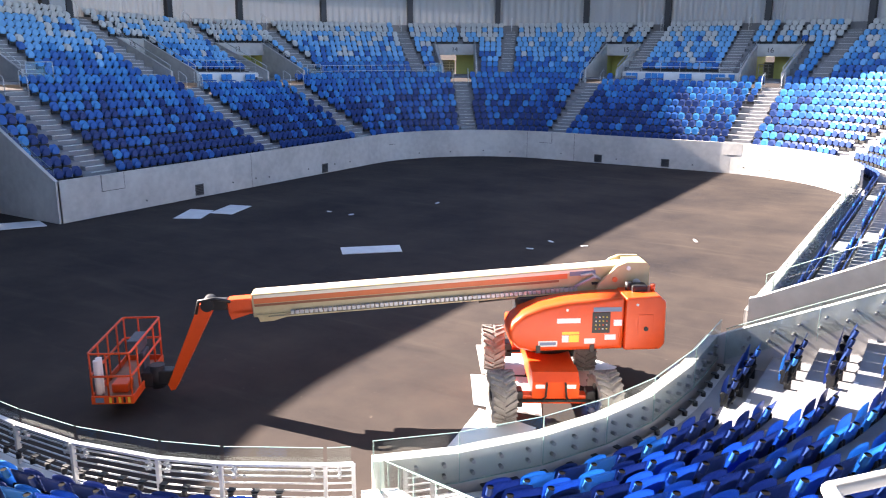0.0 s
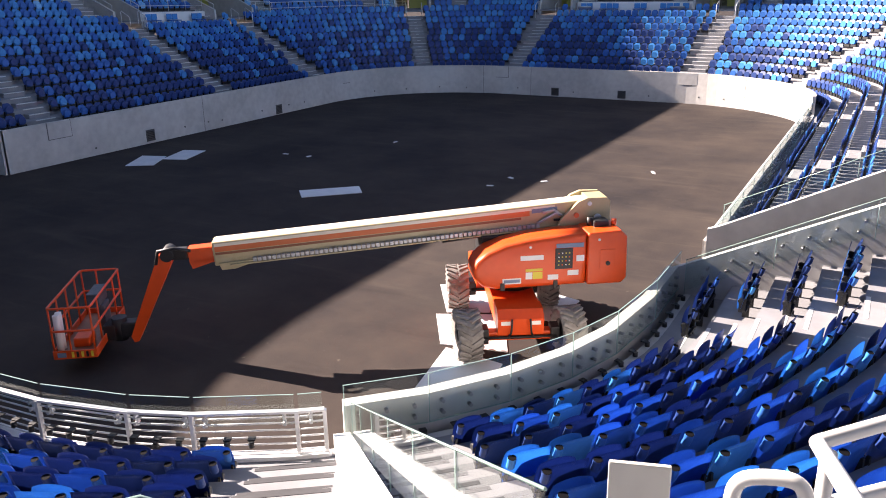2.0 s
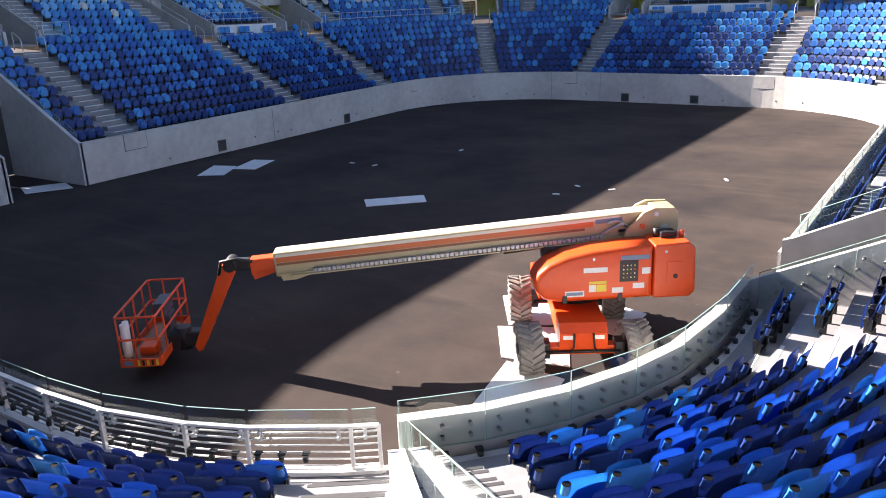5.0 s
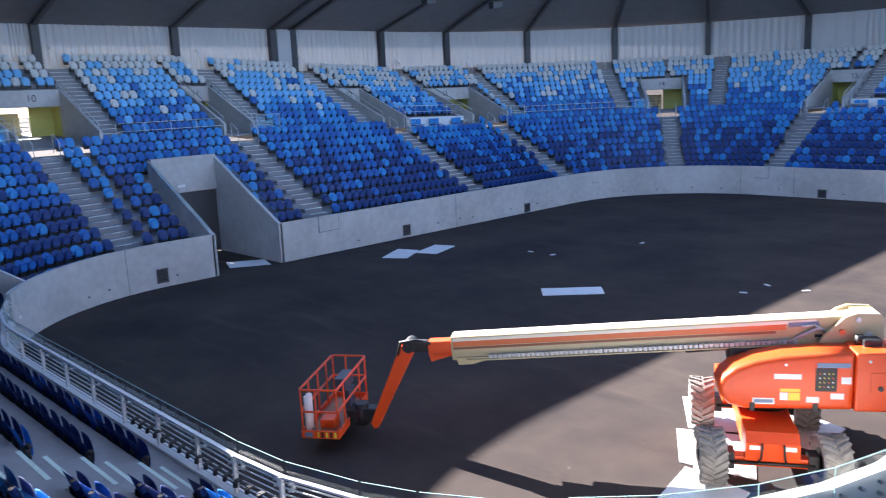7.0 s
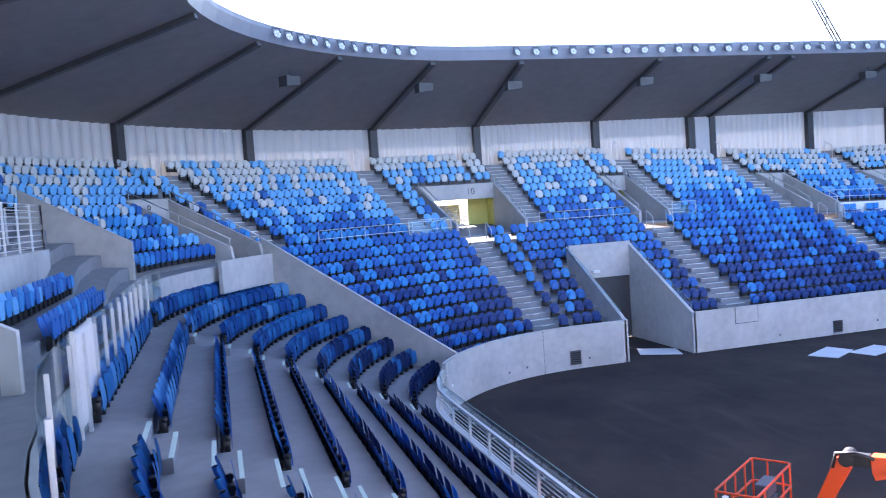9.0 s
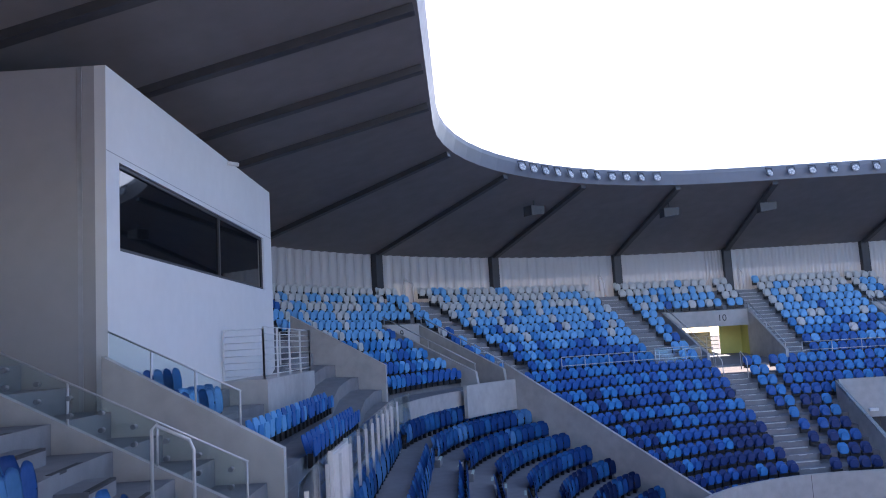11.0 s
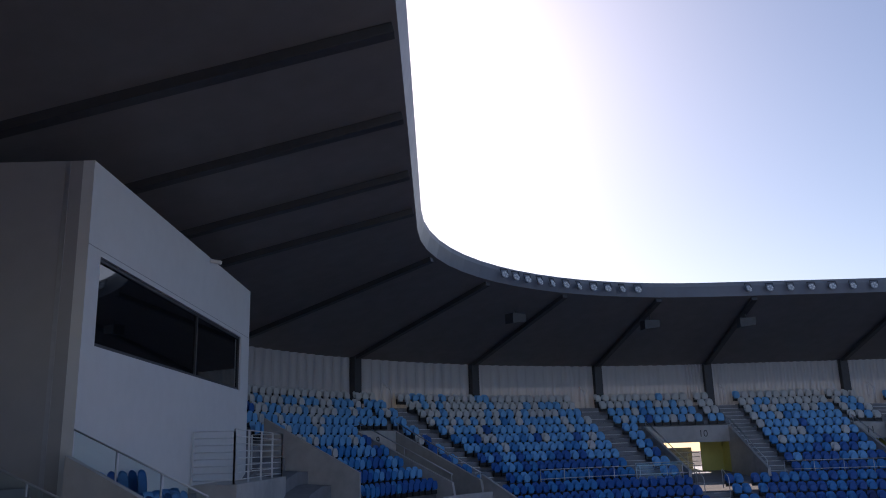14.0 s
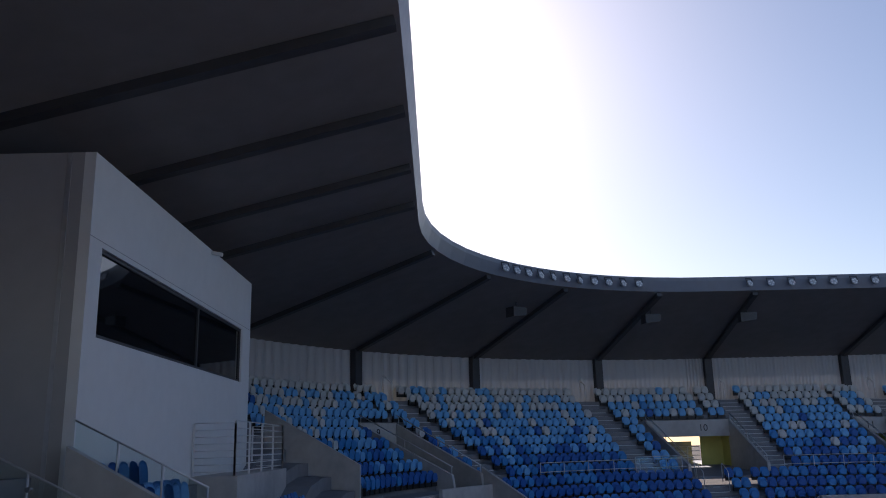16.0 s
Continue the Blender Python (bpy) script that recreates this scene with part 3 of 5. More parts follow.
def stair_mouth(number, u0, u1):
    """A cut in the seating with side walls, a numbered lintel and a painted passage behind."""
    um = (u0 + u1) / 2
    x, y, _, _ = bowl(um, row_d(VR0))
    root = new("stair_mouth")
    root.location = (x, y, row_z(VR0))
    inv = Matrix.Translation((-x, -y, -row_z(VR0)))
    tagged(root, "pale concrete stair mouth with a numbered lintel and yellow passage", "stair mouth", "stair mouths of the bowl", kind="structure")
    zf = row_z(VR0)
    d0, d1 = row_d(VR0) - 0.05, row_d(VR1)
    made = []
    for u in (u0, u1):
        made.append(radial_wall("side_wall", u, 0.16, [(d0, zf - 0.4), (d1 + 0.2, zf - 0.4), (d1 + 0.2, nose(d1, 0.2)), (d0 + 0.1, nose(d0, 0.7)), (d0, nose(d0, 0.66))], M_CONC))
        made.append(radial_wall("passage_wall", u, 0.12, [(d1 + 0.2, zf - 0.02), (d1 + 3.6, zf - 0.02), (d1 + 3.6, 7.36), (d1 + 0.2, 7.36)], M_YELLOW))
        bm = bmesh.new()
        pts = [(*bowl(u, d)[:2], nose(d, 0.98 - 0.09 * (d - d0))) for d in (d0 + 0.1, (d0 + d1) / 2, d1)]
        tube(bm, pts, 0.025, 6)
        for d in (d0 + 0.15, (d0 + d1) / 2, d1 - 0.1):
            cyl(bm, (*bowl(u, d)[:2], nose(d, 0.6 - 0.09 * (d - d0))), (*bowl(u, d)[:2], nose(d, 0.98 - 0.09 * (d - d0))), 0.02, 6)
        made.append(finish(bm, "handrail", M_STEEL))
    made.append(sweep("lintel", u0, u1, slab(d1 - 0.02, d1 + 0.2, 7.3, nose(d1, 0.15)), M_CONC, closed=True))
    made.append(sweep("passage_floor", u0, u1, slab(d0 - 0.02, d1 + 4.5, zf - 0.12, zf), M_STEP, closed=True))
    if number in ("9", "11", "12", "13", "15"):
        made.append(sweep("end_wall", u0, u1, slab(d1 + 1.7, d1 + 1.8, zf, 7.3), M_STEP if number == "9" else M_YELLOW, closed=True))
    else:
        made.append(sweep("end_wall", um + 0.1, u1, slab(d1 + 1.5, d1 + 1.6, zf, 7.3), M_YELLOW, closed=True))
        made.append(sweep("parapet", u0, um + 0.1, slab(d1 + 3.3, d1 + 3.4, zf, zf + 1.25), M_STEP, closed=True))
        bm = bmesh.new()
        for h in (0.35, 0.6, 0.85, 1.1):
            tube(bm, [(*bowl(u0 + 0.1, d1 + 1.0)[:2], zf + h), (*bowl(um, d1 + 1.0)[:2], zf + h)], 0.02, 6)
        for f in (0.1, 0.45, 0.8):
            p = bowl(u0 + (um - u0) * f, d1 + 1.0)
            cyl(bm, (p[0], p[1], zf), (p[0], p[1], zf + 1.1), 0.025, 6)
        made.append(finish(bm, "barrier", M_STEEL))
    made.append(sweep("passage_ceiling", u0, u1, slab(d1 + 0.2, d1 + 3.6, 7.3, 7.42), M_STEP, closed=True))
    made.append(text_mesh("number", number, 0.55, frame_at(um, d1 - 0.03, (7.3 + nose(d1, 0.15)) / 2) @ pose(0, 0, 0, 90, 0, 0), M_INK))
    for o in made:
        o.parent = root
        o.matrix_parent_inverse = inv


for k, (a, b) in DOORS.items():
    stair_mouth(k, a, b)


def rail_run(u0, u1, d, z, high=0.95, label="brushed steel rail along the front of the upper seats"):
    """Posts and two rails along the bowl."""
    root = new("railing")
    um = (u0 + u1) / 2
    x, y, _, _ = bowl(um, d)
    root.location = (x, y, z)
    inv = Matrix.Translation((-x, -y, -z))
    tagged(root, label, "railing", "railings of the upper seats")
    us = samples(u0, u1, 0.5)
    length = sum(stretch((p + q) / 2, d) * (q - p) for p, q in zip(us, us[1:]))
    n = max(1, round(length / 1.5))
    made = []
    for h in (high, high * 0.55):
        bm = bmesh.new()
        tube(bm, [(*bowl(u, d)[:2], z + h) for u in us], 0.022, 6)
        made.append(finish(bm, "rail", M_STEEL))
    for i in range(n + 1):
        u = u0 + (u1 - u0) * i / n
        bm = bmesh.new()
        cyl(bm, (*bowl(u, d)[:2], z), (*bowl(u, d)[:2], z + high), 0.02, 6)
        made.append(finish(bm, "post", M_STEEL))
    for o in made:
        o.parent = root
        o.matrix_parent_inverse = inv
    return root


for a, b in ((2.0, 8.2), (134.9, 139.4), (31.4, 37.2)):
    rail_run(a, b, row_d(VR0) + 0.06, row_z(VR0))
for a, b in PLATFORMS:
    tagged(sweep("platform", a, b, slab(row_d(10) - 0.02, row_d(12), row_z(10) - 0.3, row_z(10)), M_STEP, closed=True), "grey concrete wheelchair platform between two seat blocks", "platform", kind="structure")
    tagged(sweep("platform_wall", a, b, slab(row_d(12) - 0.06, row_d(12) + 0.1, row_z(10), row_z(12) + 0.12), M_WHITE, closed=True), "white rendered wall behind the wheelchair platform", "wall", kind="structure")
    rail_run(a, b, row_d(12) + 0.16, row_z(12), 0.95)


def bucket_chair(m):
    """A small loose blue chair on a steel foot."""
    root = new("platform_chair")
    tagged(root, "bright blue plastic chair on dark legs on the platform", "chair", "chairs on the wheelchair platforms")
    bm = bmesh.new()
    box(bm, -0.23, 0.23, -0.22, 0.22, 0.40, 0.46, None, 0.02)
    part("seat", bm, M_SEAT[1], root)
    bm = bmesh.new()
    box(bm, -0.23, 0.23, 0.19, 0.24, 0.48, 0.86, None, 0.02)
    part("backrest", bm, M_SEAT[2], root)
    for sx in (-0.18, 0.18):
        for sy in (-0.16, 0.18):
            bm = bmesh.new()
            cyl(bm, (sx, sy, 0), (sx, sy, 0.41), 0.014, 6)
            part("leg", bm, M_BLACK, root)
    root.matrix_world = m
    return root


chair0 = None
for a, b, us in ((*PLATFORMS[0], (23.6, 24.1, 25.4, 25.9, 27.7, 28.2)), (*PLATFORMS[1], (46.3, 46.8, 47.9, 48.4, 48.9, 50.6, 51.1, 52.6, 53.1, 53.6, 54.3))):
    for u in us:
        m = frame_at(u, row_d(12) - 0.5, row_z(10))
        if chair0 is None:
            chair0 = bucket_chair(m)
        else:
            copy_thing(chair0, m)

# floor-level gate in the west side
GD = row_d(7)
ga, gb = GATE_W
for u in (ga, gb):
    tagged(radial_wall("gate_wall", u, 0.18, [(0.0, 0.0), (GD + 0.2, 0.0), (GD + 0.2, 2.0 + 0.545 * GD), (0.16, 2.02), (0.0, 1.97)], M_CONC), "pale concrete side wall of the floor-level gate", "wall", kind="structure")
tagged(sweep("gate_lintel", ga, gb, slab(GD - 0.04, GD + 0.2, 3.4, 2.05 + 0.545 * GD), M_CONC, closed=True), "pale concrete lintel over the dark gate door", "wall", kind="structure")


def gate_door():
    root = new("gate_door")
    mid = (ga + gb) / 2
    root.matrix_world = frame_at(mid, GD + 0.1, 0)
    tagged(root, "dark grey steel gate door, shut, under a concrete lintel", "door")
    for k in range(2):
        bm = bmesh.new()
        x0 = -1.75 + 1.76 * k
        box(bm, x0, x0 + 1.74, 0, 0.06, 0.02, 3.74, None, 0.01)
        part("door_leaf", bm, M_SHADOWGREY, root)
        bm = bmesh.new()
        tube(bm, [(x0 + (1.6 if k == 0 else 0.14), -0.03, 1.0), (x0 + (1.6 if k == 0 else 0.14), -0.03, 1.3)], 0.015, 6)
        part("handle", bm, M_STEEL, root)


gate_door()
bm = bmesh.new()
box(bm, -0.22, 0.22, -0.12, 0.0, -0.07, 0.07, frame_at(3.6, GD - 0.045, 3.75), 0.01)
tagged(finish(bm, "exit_sign", M_WHITE), "small white box sign on the gate's concrete lintel", "sign")


def glass_strip(u, d0, d1, h0, h1, n, label, group, rail=False):
    """Glass sheets in a row along d on top of a sloping wall."""
    root = new("glass_screen")
    x, y, nx, ny = bowl(u, (d0 + d1) / 2)
    z = nose((d0 + d1) / 2, h0)
    root.location = (x, y, z)
    inv = Matrix.Translation((-x, -y, -z))
    tagged(root, label, "glass balustrade", group)
    made = []
    for i in range(n):
        a, b = d0 + (d1 - d0) * i / n + 0.02, d0 + (d1 - d0) * (i + 1) / n - 0.02
        made.append(radial_wall("pane", u, 0.014, [(a, nose(a, h0)), (b, nose(b, h0)), (b, nose(b, h1)), (a, nose(a, h1))], M_GLASS))
        bm = bmesh.new()
        cyl(bm, (*bowl(u, a)[:2], nose(a, h0 - 0.1)), (*bowl(u, a)[:2], nose(a, h1)), 0.018 if rail else 0.008, 6)
        made.append(finish(bm, "post" if rail else "pane_edge", M_STEEL if rail else M_EDGE))
    bm = bmesh.new()
    tube(bm, [(*bowl(u, d0)[:2], nose(d0, h1 + 0.01)), (*bowl(u, d1)[:2], nose(d1, h1 + 0.01))], 0.016 if rail else 0.008, 6)
    made.append(finish(bm, "top_edge", M_STEEL if rail else M_EDGE))
    for o in made:
        o.parent = root
        o.matrix_parent_inverse = inv
    return root


glass_strip(ga - 0.1, 0.3, GD, 1.06, 1.32, 5, "clear glass sheets on steel posts along the gate's side wall", "glass along the gate walls")
glass_strip(gb + 0.1, 0.3, GD, 1.06, 1.32, 5, "clear glass sheets on steel posts along the gate's side wall", "glass along the gate walls")

# dividing wall between the south and the west seat blocks
tagged(radial_wall("dividing_wall", 132.95, 0.16, [(0.1, 0.0), (9.3, 0.0), (9.3, nose(9.3, 0.9)), (0.1, nose(0.1, 0.95))], M_CONC), "pale concrete dividing wall between two seat blocks", "wall", kind="structure")
tagged(sweep("landing_wall", 130.9, 132.9, slab(8.7, 8.86, 5.0, 6.3), M_CONC, closed=True), "white landing wall behind the corner seats", "wall", kind="structure")


# aisle stairs: one half step for every row, with pale nosings
def aisle_steps(uc, width, i0, i1, tread=TREAD, rise=RISE, strip=None, off=0.0, aside=0.0):
    verts, faces, mi = [], [], []
    for i in range(i0, i1 + 1):
        e, zz = tread * (i + 1) + off, ZBASE + rise * i
        for d0, d1, z0, z1, k in ((e - 0.40, e, zz, zz + rise / 2, 0), (e - 0.405, e - 0.33, zz + rise / 2 - 0.03, zz + rise / 2 + 0.005, 1), (e - 0.005, e + 0.07, zz + rise - 0.03, zz + rise + 0.005, 1)):
            x, y, nx, ny = bowl(uc, 0)
            tx, ty = -ny, nx
            x, y = x + tx * aside, y + ty * aside
            b = len(verts)
            for z in (z0, z1):
                for d, s in ((d0, -1), (d1, -1), (d1, 1), (d0, 1)):
                    w = (width / 2 - (0.06 if k == 0 else 0.08)) * s
                    verts.append((x + nx * d + tx * w, y + ny * d + ty * w, z))
            for f in ((4, 5, 6, 7), (0, 3, 2, 1), (0, 1, 5, 4), (1, 2, 6, 5), (2, 3, 7, 6), (3, 0, 4, 7)):
                faces.append(tuple(b + j for j in f))
                mi.append(k)
    ob = raw("aisle_steps", verts, faces, [M_STEP, strip or M_NOSE], None, mi)
    return tagged(ob, "grey concrete aisle steps with pale nosings between seat blocks", "steps", kind="structure")


NEAR_AISLES = [(99.97, 1.25), (107.2, 1.25), (108.5, 1.3), (115.05, 1.7)]
for c, w in LOW_AISLES:
    aisle_steps(c, w, 0, 9)
for c, w in HIGH_AISLES:
    aisle_steps(c, w, VR0, 19)
for c, w in NEAR_AISLES[:2]:
    aisle_steps(c, w, 0, 9, TREAD_E, RISE_E, M_NOSED if c > 105 else None, 0.15, 0.0 if c > 105 else -1.08)
for c, w in NEAR_AISLES[2:]:
    aisle_steps(c, w, 0, ROWS_S - 2, TREAD_S, RISE_S, M_NOSEG if c > 110 else M_NOSED, 0.12)
aisle_steps(112.9, 1.2, 11, 16, strip=M_NOSED)


def hoop(u, d, label="bent steel handrail hoop at the foot of an aisle", high=0.95, length=0.75):
    bm = bmesh.new()
    a, b = Vector((*bowl(u, d)[:2], nose(d, -0.1))), Vector((*bowl(u, d + length)[:2], nose(d + length, -0.1)))
    up = Vector((0, 0, high))
    tube(bm, [a, a + up * 0.9, a + up + (b - a) * 0.1, b + up - (b - a) * 0.1, b + up * 0.92, b], 0.022, 8)
    return tagged(finish(bm, "handrail", M_RAILW), label, "handrail", "aisle handrails")


for c, w in LOW_AISLES[:7]:
    for s in (-1, 1):
        hoop(c + s * (w / 2 + 0.03) / stretch(c, 8.3), 8.2)
for c, w in HIGH_AISLES[:11]:
    hoop(c, 17.0)

# grilles, hatches and plugs on the court wall
def wall_grille(u, z0, z1, w):
    root = new("wall_vent")
    root.matrix_world = frame_at(u, 0, (z0 + z1) / 2) @ pose(0, -0.012, 0)
    tagged(root, "grey slatted vent grille set in the court wall", "vent", "vents in the court wall")
    h = (z1 - z0) / 2
    bm = bmesh.new()
    for a, b, c, d in ((-w / 2, w / 2, h - 0.04, h), (-w / 2, w / 2, -h, -h + 0.04), (-w / 2, -w / 2 + 0.04, -h, h), (w / 2 - 0.04, w / 2, -h, h)):
        box(bm, a, b, -0.02, 0.02, c, d)
    part("frame", bm, M_VENT, root)
    bm = bmesh.new()
    box(bm, -w / 2 + 0.03, w / 2 - 0.03, 0.0, 0.01, -h + 0.03, h - 0.03)
    part("backing", bm, M_BLACK, root)
    for i in range(6):
        bm = bmesh.new()
        zz = -h + 0.08 + (2 * h - 0.16) * i / 5
        box(bm, -w / 2 + 0.04, w / 2 - 0.04, -0.008, 0.008, zz - 0.03, zz + 0.03, Matrix.Translation((0, 0, zz)) @ Matrix.Rotation(0.5, 4, "X") @ Matrix.Translation((0, 0, -zz)))
        part("slat", bm, M_VENT, root)


for u, z0, z1 in ((13.95, 0.12, 0.72), (24.4, 0.05, 0.62), (47.85, 0.06, 0.6), (52.65, 0.1, 0.62), (140.25, 0.2, 0.85)):
    wall_grille(u, z0, z1, 0.56)
for u in (8.65, 31.6, 43.6, 57.0):
    bm = bmesh.new()
    box(bm, -0.62, 0.62, -0.03, 0.0, -0.38, 0.38, frame_at(u, 0, 1.57), 0.008)
    for p in ((-0.65, -0.62, -0.41, 0.41), (0.62, 0.65, -0.41, 0.41), (-0.62, 0.62, -0.41, -0.38)):
        box(bm, p[0], p[1], -0.012, 0.0, p[2], p[3], frame_at(u, 0, 1.57), 0, 1)
    tagged(finish(bm, "wall_hatch", [M_CONC, M_VENT]), "pale flush hatch panel at the top of the court wall", "hatch", "hatches in the court wall")
for u in (10.5, 16.4, 18.2, 19.3, 22.8, 25.4, 27.0, 34.0, 36.5, 39.0, 41.0, 45.0, 49.2, 54.5, 57.8, 59.5, 140.95, 136.5, 137.6):
    bm = bmesh.new()
    m = frame_at(u, 0, 0.42 + 0.06 * math.sin(u * 7))
    cyl(bm, m @ Vector((0, -0.02, 0)), m @ Vector((0, 0.01, 0)), 0.05, 10)
    tagged(finish(bm, "wall_plug", M_VENT), "small round dark plug in the court wall", "wall plug", "plugs in the court wall")
for u in (17.9, 42.3, 46.0, 58.1, 61.0, 138.6):
    bm = bmesh.new()
    box(bm, -0.012, 0.012, -0.004, 0.01, 0.0, 1.96, frame_at(u, 0, 0))
    tagged(finish(bm, "wall_joint", M_VENT), "thin dark joint between court wall panels", "joint", kind="structure")

# floodlights along the roof's edge, loudspeakers under it
def floodlight(m):
    root = new("floodlight")
    tagged(root, "grey floodlight with a ring of small lenses on the roof edge", "floodlight", "floodlights along the roof edge")
    bm = bmesh.new()
    cyl(bm, (0, 0.14, 0), (0, 0, 0), 0.13, 12, 0.19)
    part("housing", bm, M_GALV, root)
    bm = bmesh.new()
    for a in range(5):
        c = Vector((0.115 * math.cos(a * 1.2566), -0.004, 0.115 * math.sin(a * 1.2566)))
        cyl(bm, c, c + Vector((0, -0.02, 0)), 0.05, 8)
    part("lenses", bm, M_LENS, root, "pale lenses")
    bm = bmesh.new()
    box(bm, -0.21, -0.19, 0.0, 0.04, -0.05, 0.3)
    box(bm, 0.19, 0.21, 0.0, 0.04, -0.05, 0.3)
    box(bm, -0.21, 0.21, 0.0, 0.04, 0.28, 0.31)
    part("bracket", bm, M_BEAM, root)
    root.matrix_world = m
    return root


M_LENS = mat("lamp_lens", (0.8, 0.8, 0.8), 0.15, 0.0, spec=0.8)
lamp0 = None
LAMP_U = [133.55 + 0.455 * i for i in range(11)]
LAMP_U += [141.7 + 1.12 * i for i in range(26)]
LAMP_U += [32.0 + 0.6 * i for i in range(9)]
for u in LAMP_U:
    de = free_edge(u) + 0.05
    m = frame_at(u, de - 0.28, RZ - 0.42) @ pose(0, 0, 0, -18, 0, random.uniform(-25, 25))
    if lamp0 is None:
        lamp0 = floodlight(m)
    else:
        copy_thing(lamp0, m)


def speaker(u, d):
    root = new("loudspeaker")
    f = (d - free_edge(u)) / (DBACK - free_edge(u))
    z = (RZ - RDROP) + (ZSOF - RZ + RDROP) * f
    root.matrix_world = frame_at(u, d, z)
    tagged(root, "dark box loudspeaker hung under the stadium roof", "loudspeaker", "loudspeakers under the roof")
    bm = bmesh.new()
    prism(bm, [(-0.45, -0.85), (0.4, -0.75), (0.45, -0.35), (-0.45, -0.35)], -0.3, 0.3)
    part("cabinet", bm, M_BEAM, root)
    bm = bmesh.new()
    cyl(bm, (0, 0, -0.36), (0, 0, -0.05), 0.03, 6)
    part("hanger", bm, M_BEAM, root)


for u in (138.9, 1.4, 9.9, 18.3, 26.4, 31.4, 135.0):
    speaker(u, free_edge(u) + 1.9)

# camera-like small fittings on top of some columns, far crane beyond the roof
bm = bmesh.new()
a, b = Vector((-119, 126, 0)), Vector((-132, 96, 70))
for s in ((-0.5, -0.5), (0.5, -0.5), (0.5, 0.5), (-0.5, 0.5)):
    o = Vector((s[0], s[1], 0))
    tube(bm, [a + o, b + o * 0.5], 0.16, 5)
for i in range(24):
    p, q = a.lerp(b, i / 24), a.lerp(b, (i + 1) / 24)
    s = 0.5 if i % 2 else -0.5
    tube(bm, [p + Vector((s, -0.5, 0)), q + Vector((-s, 0.5, 0))], 0.1, 4)
tagged(finish(bm, "crane_boom", M_BEAM), "dark lattice crane boom far beyond the roof", "crane")

# loose sheets and litter on the court
M_SHEET = mat("white_board", (0.70, 0.71, 0.72), 0.55, scale=2.5, color2=(0.56, 0.57, 0.59), bump=0.1, bscale=12)
def sheet(corners, label, name="board"):
    bm = bmesh.new()
    lo = [bm.verts.new((x, y, 0.004)) for x, y in corners]
    hi = [bm.verts.new((x, y, 0.022 + 0.006 * (i % 2))) for i, (x, y) in enumerate(corners)]
    bm.faces.new(hi)
    bm.faces.new(list(reversed(lo)))
    for i in range(4):
        bm.faces.new((lo[i], lo[(i + 1) % 4], hi[(i + 1) % 4], hi[i]))
    bmesh.ops.recalc_face_normals(bm, faces=bm.faces[:])
    return tagged(finish(bm, name, M_SHEET), label, "board", "boards lying on the court")


sheet([(-19.6, 24.0), (-17.87, 25.62), (-18.6, 26.47), (-20.36, 24.81)], "pale rectangular board lying on the dark court")
sheet([(-30.74, 25.11), (-29.6, 25.75), (-30.62, 27.5), (-31.82, 27.1)], "pale board lying on the dark court in the shade")
sheet([(-30.3, 26.96), (-29.13, 27.3), (-29.86, 29.37), (-31.0, 29.0)], "pale board lying on the dark court in the shade")
sheet([(-35.2, 19.2), (-34.2, 20.9), (-35.6, 21.4), (-36.6, 19.8)], "pale board lying in the mouth of the gate")
for k, (x, y) in enumerate([(-25.6, 30.4), (-24.2, 30.4), (-13.6, 30.4), (-12.1, 30.4), (-8.5, 33.8), (-13.8, 28.8), (-22.3, 35.2)]):
    bm = bmesh.new()
    w = 0.14 if k != 4 else 0.22
    box(bm, -w, w, -0.06, 0.06, 0.004, 0.03, Matrix.Translation((x, y, 0)) @ Matrix.Rotation(k * 1.3, 4, "Z"), 0.008)
    tagged(finish(bm, "litter", M_SHEET), "small pale scrap of board on the court", "litter", "scraps on the court")

# ---------------------------------------------------------------- boom lift on the court
M_ORANGE = mat("orange_machine_paint", (0.78, 0.085, 0.010), 0.36, scale=6, color2=(0.70, 0.072, 0.009), spec=0.5)
M_TAN = mat("cream_boom_paint", (0.50, 0.42, 0.25), 0.42, scale=5, color2=(0.44, 0.36, 0.20))
M_TYRE = mat("dusty_tyre_rubber", (0.30, 0.285, 0.265), 0.9, scale=9, color2=(0.17, 0.16, 0.15), bump=0.3, bscale=30)
M_STRIPE = mat("orange_stripe", (0.66, 0.16, 0.05), 0.45, scale=8, grain=0.1)
M_DARKSTRIPE = mat("brown_stripe", (0.26, 0.10, 0.05), 0.5, scale=8, grain=0.1)
M_CREAM = mat("pale_stripe", (0.80, 0.74, 0.60), 0.45)
M_LABELW = mat("white_label", (0.78, 0.78, 0.76), 0.5)
M_LABELY = mat("yellow_label", (0.75, 0.60, 0.05), 0.5)
M_LABELB = mat("blue_grey_label", (0.16, 0.22, 0.32), 0.5)
M_CTRL = mat("dark_grey_control_box", (0.07, 0.085, 0.11), 0.5, scale=12, grain=0.3)
M_LAMP = mat("amber_lamp", (0.75, 0.10, 0.02), 0.25, spec=0.7)

LIFT = Vector((-7.35, 16.42, 0))
lift_root = new("boom_lift")
lift_root.location = LIFT
tagged(lift_root, "orange telescopic boom lift with cream boom and empty basket", "boom lift")
LIFT_INV = Matrix.Translation(-LIFT)
BA = math.atan2(-0.588, -0.809)
UP = Matrix.Translation(LIFT) @ Matrix.Rotation(BA, 4, "Z")        # x along the boom, y to its left
LOW = Matrix.Translation(LIFT + Vector((0.07, -0.14, 0))) @ Matrix.Rotation(math.atan2(-0.85, 0.53), 4, "Z")   # x to the front of the chassis


